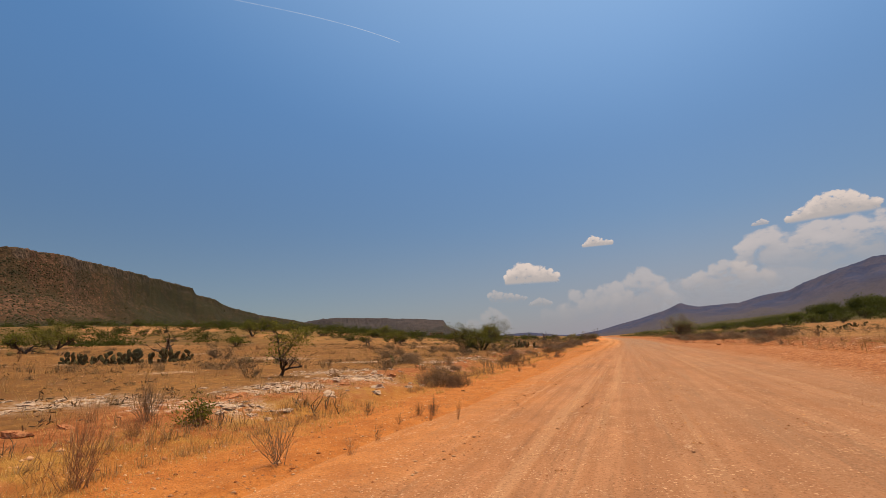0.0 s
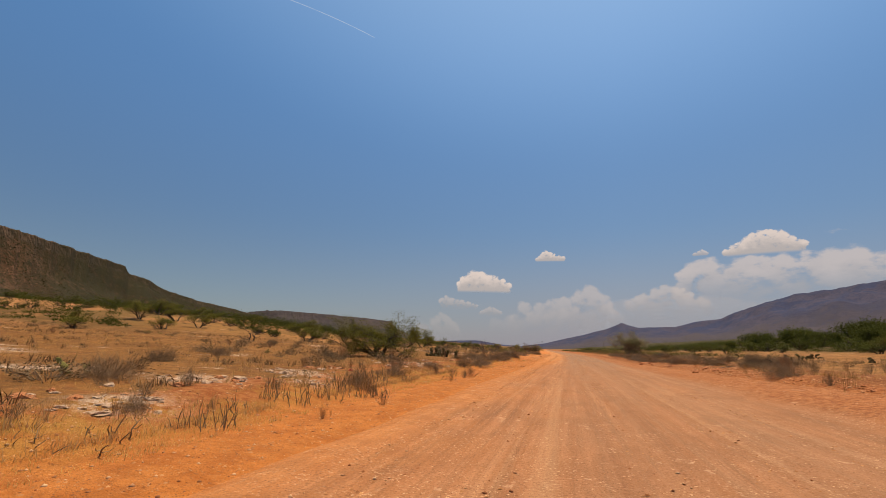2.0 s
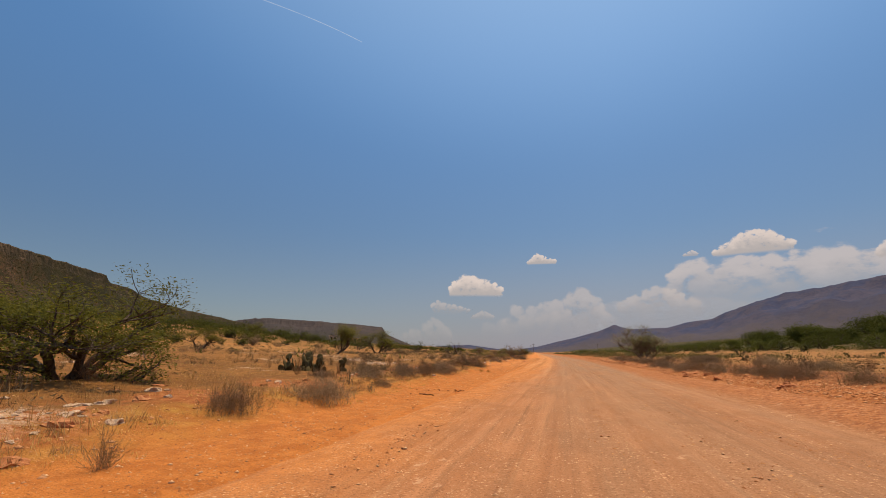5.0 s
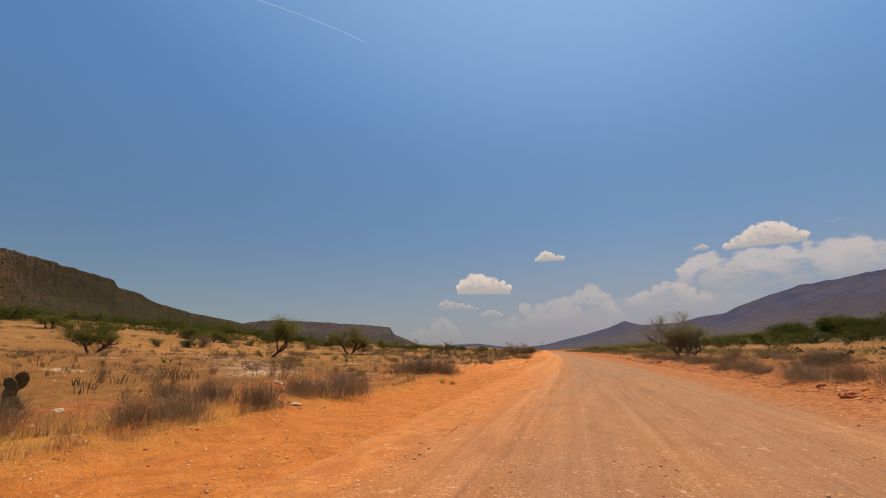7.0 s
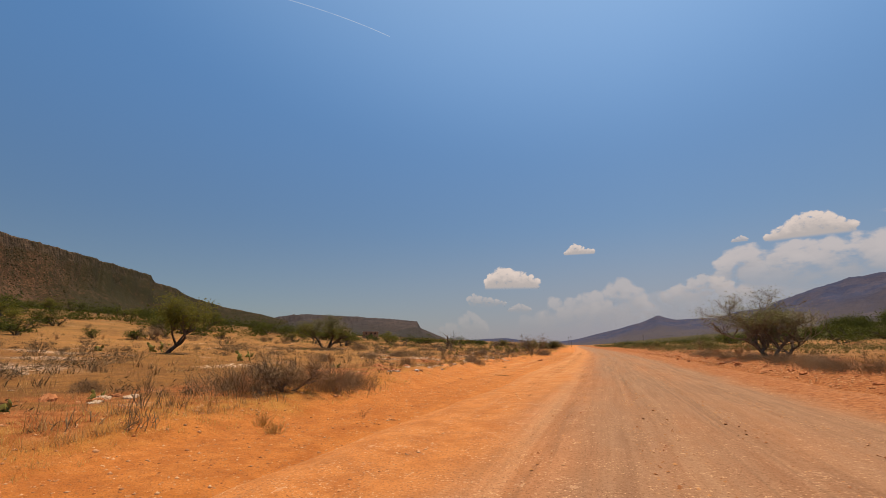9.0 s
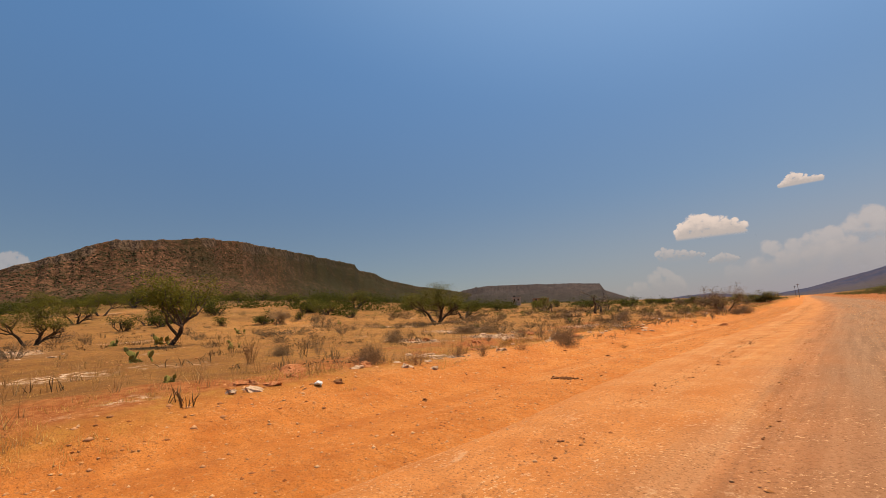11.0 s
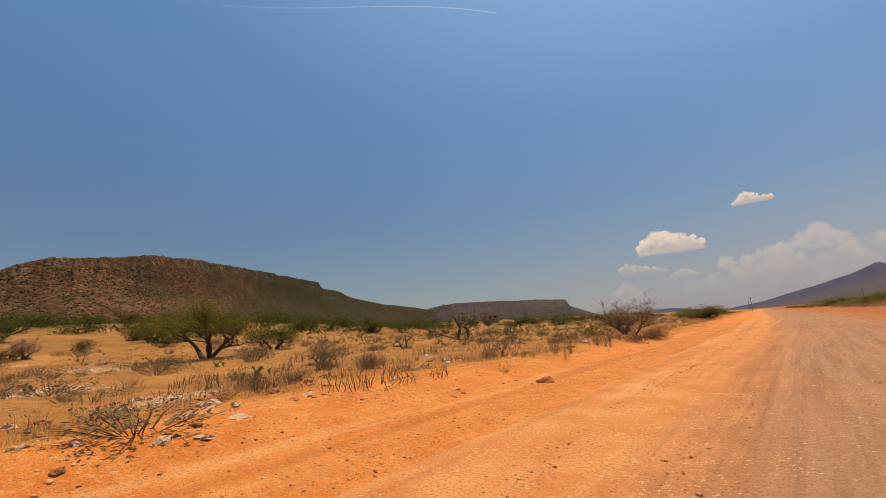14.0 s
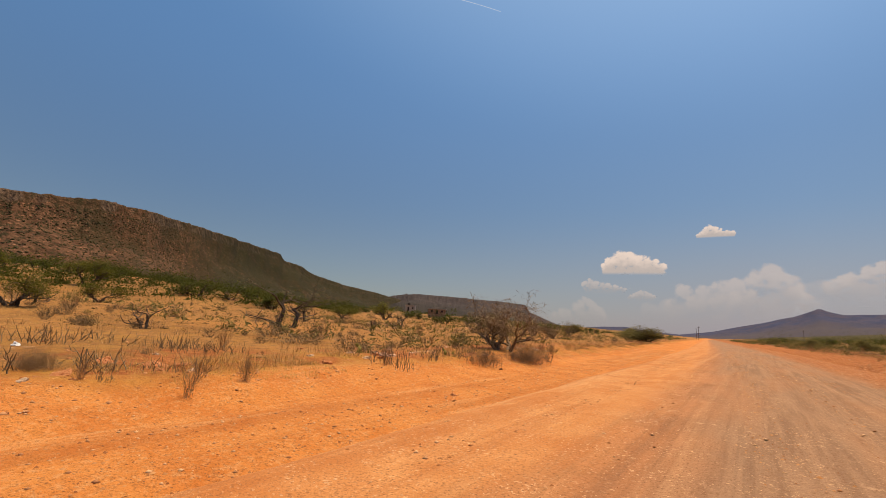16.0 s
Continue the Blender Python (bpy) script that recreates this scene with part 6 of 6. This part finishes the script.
v = np.concatenate([blades(6000, (0, 200), 11, 10, 0.22, rs, 8.2, 75, -1), blades(2600, (0, 200), 20, 22, 0.34, rs, 9, 90, -1, 0.009), blades(2200, (15, 220), 13, 14, 0.26, rs, 10.5, 70, 1, 0.008)])
many("dead_weeds", v, np.arange(len(v)).reshape(-1, 3), WEED, "small dead brown weeds all over the pasture", "weeds")
v = np.concatenate([blades(11000, (0, 190), 8.6, 0.9, 0.10, rs, 7.2, 12, -1), blades(9000, (0, 190), 20, 14, 0.09, rs, 9, 60, -1), blades(3000, (15, 200), 14, 12, 0.15, rs, 10.5, 60, 1)])
many("dry_grass", v, np.arange(len(v)).reshape(-1, 3), STRAW, "short yellow dry grass on the verge", "grass")


def sprigs(n, yr, amean, asd, tall, rs, amin, amax, side=-1, stems=5):
    """Little clumps of upright bent stems, three-sided."""
    cy = rs.uniform(*yr, n)
    ca = side * (amin + np.abs(rs.normal(0, asd, n)) + amean)
    keep = (grain(ca, cy, 5.0, 71, 3) > 0.14) & (np.abs(ca) < amax)
    cy, ca = np.repeat(cy[keep], stems), np.repeat(ca[keep], stems)
    m = len(cy)
    bx, by = ca + road_x(cy) + rs.normal(0, 0.1, m), cy + rs.normal(0, 0.1, m)
    foot = np.stack([bx, by, land(bx, by) - 0.02], -1)
    h = tall * rs.uniform(0.35, 1.15, m)[:, None]
    lean = rs.normal(0, 0.3, (m, 2))
    bend = lean + rs.normal(0, 0.3, (m, 2))
    mid = foot + h * np.concatenate([0.55 * lean, np.full((m, 1), 0.55)], -1)
    tip = mid + h * np.concatenate([0.45 * bend, np.full((m, 1), 0.45)], -1)
    r = 0.007 + 0.006 * rs.uniform(0, 1, (m, 1))
    rim = [np.stack([np.full(m, math.cos(t)), np.full(m, math.sin(t)), np.zeros(m)], -1) * r for t in (0.4, 2.5, 4.6)]
    v = np.stack([foot + rim[0], foot + rim[1], foot + rim[2], mid + rim[0] * 0.9, mid + rim[1] * 0.9, mid + rim[2] * 0.9, tip], 1).reshape(-1, 3)
    f = np.array([(0, 1, 4), (0, 4, 3), (1, 2, 5), (1, 5, 4), (2, 0, 3), (2, 3, 5), (3, 4, 6), (4, 5, 6), (5, 3, 6)])
    return v, (f[None] + 7 * np.arange(m)[:, None, None]).reshape(-1, 3)


def mounds(x, y, wide, tall, leaf, per, rs, lift=0.0):
    """Loose mounds of small leaves and twigs."""
    m = len(x) * per
    x, y, wide, tall = (np.repeat(v, per) for v in (x, y, wide, tall))
    a, r = rs.uniform(0, 6.3, m), rs.uniform(0, 1, m) ** 0.6
    h = (1 - 0.75 * r**2) * rs.uniform(0.15, 1.1, m) * (0.75 + 0.5 * np.sin(3 * a + x))
    px, py = x + wide * r * np.cos(a), y + wide * r * np.sin(a)
    c = np.stack([px, py, land(x, y) + lift * tall + tall * (1 - lift) * h], -1)
    d = rs.normal(0, 1, (m, 3))
    d[:, 2] = np.abs(d[:, 2])
    d /= np.linalg.norm(d, axis=1)[:, None]
    e = np.cross(d, rs.normal(0, 1, (m, 3)))
    e /= np.linalg.norm(e, axis=1)[:, None]
    size = leaf * rs.uniform(0.5, 1.5, (m, 1))
    v = np.stack([c - d * size, c + e * size * 0.2, c + d * size, c - e * size * 0.2], 1).reshape(-1, 3)
    return v, np.arange(4 * m).reshape(-1, 4)


# thin stems and small scrub over the whole pasture
pa = [sprigs(250, (0, 85), 0.5, 11, 0.36, rs, 8.8, 45, -1, 9), sprigs(350, (0, 210), 0.3, 5, 0.34, rs, 8.6, 60, -1, 9), sprigs(1300, (-5, 230), 4, 26, 0.42, rs, 8.6, 110, -1, 8), sprigs(500, (15, 230), 0.5, 16, 0.36, rs, 9.2, 70, 1, 7)]
base = np.cumsum([0] + [len(v) for v, f in pa])
many("pasture_stems", np.concatenate([v for v, f in pa]), np.concatenate([f + b for (v, f), b in zip(pa, base)]), SPRIG, "thin dark leafless stems all over the dry pasture", "weeds")
mn = 6400
my = rs.uniform(-5, 240, mn)
ma = np.where(rs.uniform(0, 1, mn) < 0.6, -10 - np.abs(rs.normal(0, 46, mn)), 9.8 + np.abs(rs.normal(0, 30, mn)))
ok = grain(ma, my, 8, 73, 3) > np.where(np.abs(ma) > 30, -0.2, 0.0)
my, ma = my[ok], ma[ok]
mw = 0.15 + np.where(np.abs(ma) > 24, 1.6, 0.75) * rs.uniform(0, 1, len(my)) ** 2.2
many("pasture_scrub", *mounds(ma + road_x(my), my, mw, 0.1 + 0.45 * mw, 0.058, 38, rs), SCRUB, "small brown dry scrub all over the pasture", "scrub")
v = np.concatenate([blades(1100, (10, 230), 10.4, 0.8, 0.42, rs, 8.9, 13, 1, 0.006), blades(250, (20, 230), 16, 6, 0.4, rs, 9.5, 40, 1, 0.007), blades(700, (0, 200), 10, 1.5, 0.4, rs, 8.6, 16, -1, 0.006)])
many("brown_tussocks", v, np.arange(len(v)).reshape(-1, 3), TUSSOCK, "brown dry tussock grass along the road banks", "grass")

# the woods behind, where single trees run together
wn = 1100
wa = rs.uniform(-100, -16, wn)
wr = rs.uniform(95, 420, wn)
wx, wy = wr * np.sin(np.radians(wa)), 95 + wr * np.cos(np.radians(wa))
gap = (grain(wx, wy, 40, 91, 2) > -0.12) & (wx < -62) & ~((np.abs(wa + 32) < 5) & (wr < 330))
ey = rs.uniform(40, 640, 1900)
ex = road_x(ey) + 82 + 210 * rs.uniform(0, 1, 1900) ** 1.2 - np.clip(ey - 300, 0, 200) * 0.22
hx, hy = rs.uniform(-150, -60, 1000), rs.uniform(48, 230, 1000)
hk = grain(hx, hy, 24, 93, 2) > np.where(hy > 105, 0.1, -0.05)
ek = grain(ex, ey, 38, 97, 3) > -0.16
ex, ey = ex[ek], ey[ek]
wx, wy = np.concatenate([wx[gap], ex, hx[hk]]), np.concatenate([wy[gap], ey, hy[hk]])
wsz = rs.uniform(1.2, 3.0, len(wx)) * np.where(wx > 0, 1.0 + 2.4 * rs.uniform(0, 1, len(wx)) ** 1.5, 1.0)
many("far_woodland", *mounds(wx, wy, wsz, wsz * 1.15, 0.30, 120, rs, 0.04), FARLEAF, "olive-green woodland along the foot of the hills", "woodland")
sn = 1500
sy = rs.uniform(135, 430, sn)
sa = np.where(rs.uniform(0, 1, sn) < 0.36, 9.5 + 22 * rs.uniform(0, 1, sn) ** 1.4, -12 - 75 * rs.uniform(0, 1, sn) ** 1.3)
sw = 0.4 + 0.95 * rs.uniform(0, 1, sn) ** 1.5
sy, sa, sw = np.append(sy, rs.uniform(108, 240, 200)), np.append(sa, 15 + 24 * rs.uniform(0, 1, 200)), np.append(sw, rs.uniform(0.8, 1.9, 200))
keep = (sa > 0) | (grain(sa, sy, 12, 95, 2) > -0.1)
many("verge_scrub", *mounds((sa + road_x(sy))[keep], sy[keep], sw[keep], 0.35 + 0.7 * sw[keep], 0.15, 56, rs), OLIVE, "olive-brown scrub thickets along the distant road", "scrub")
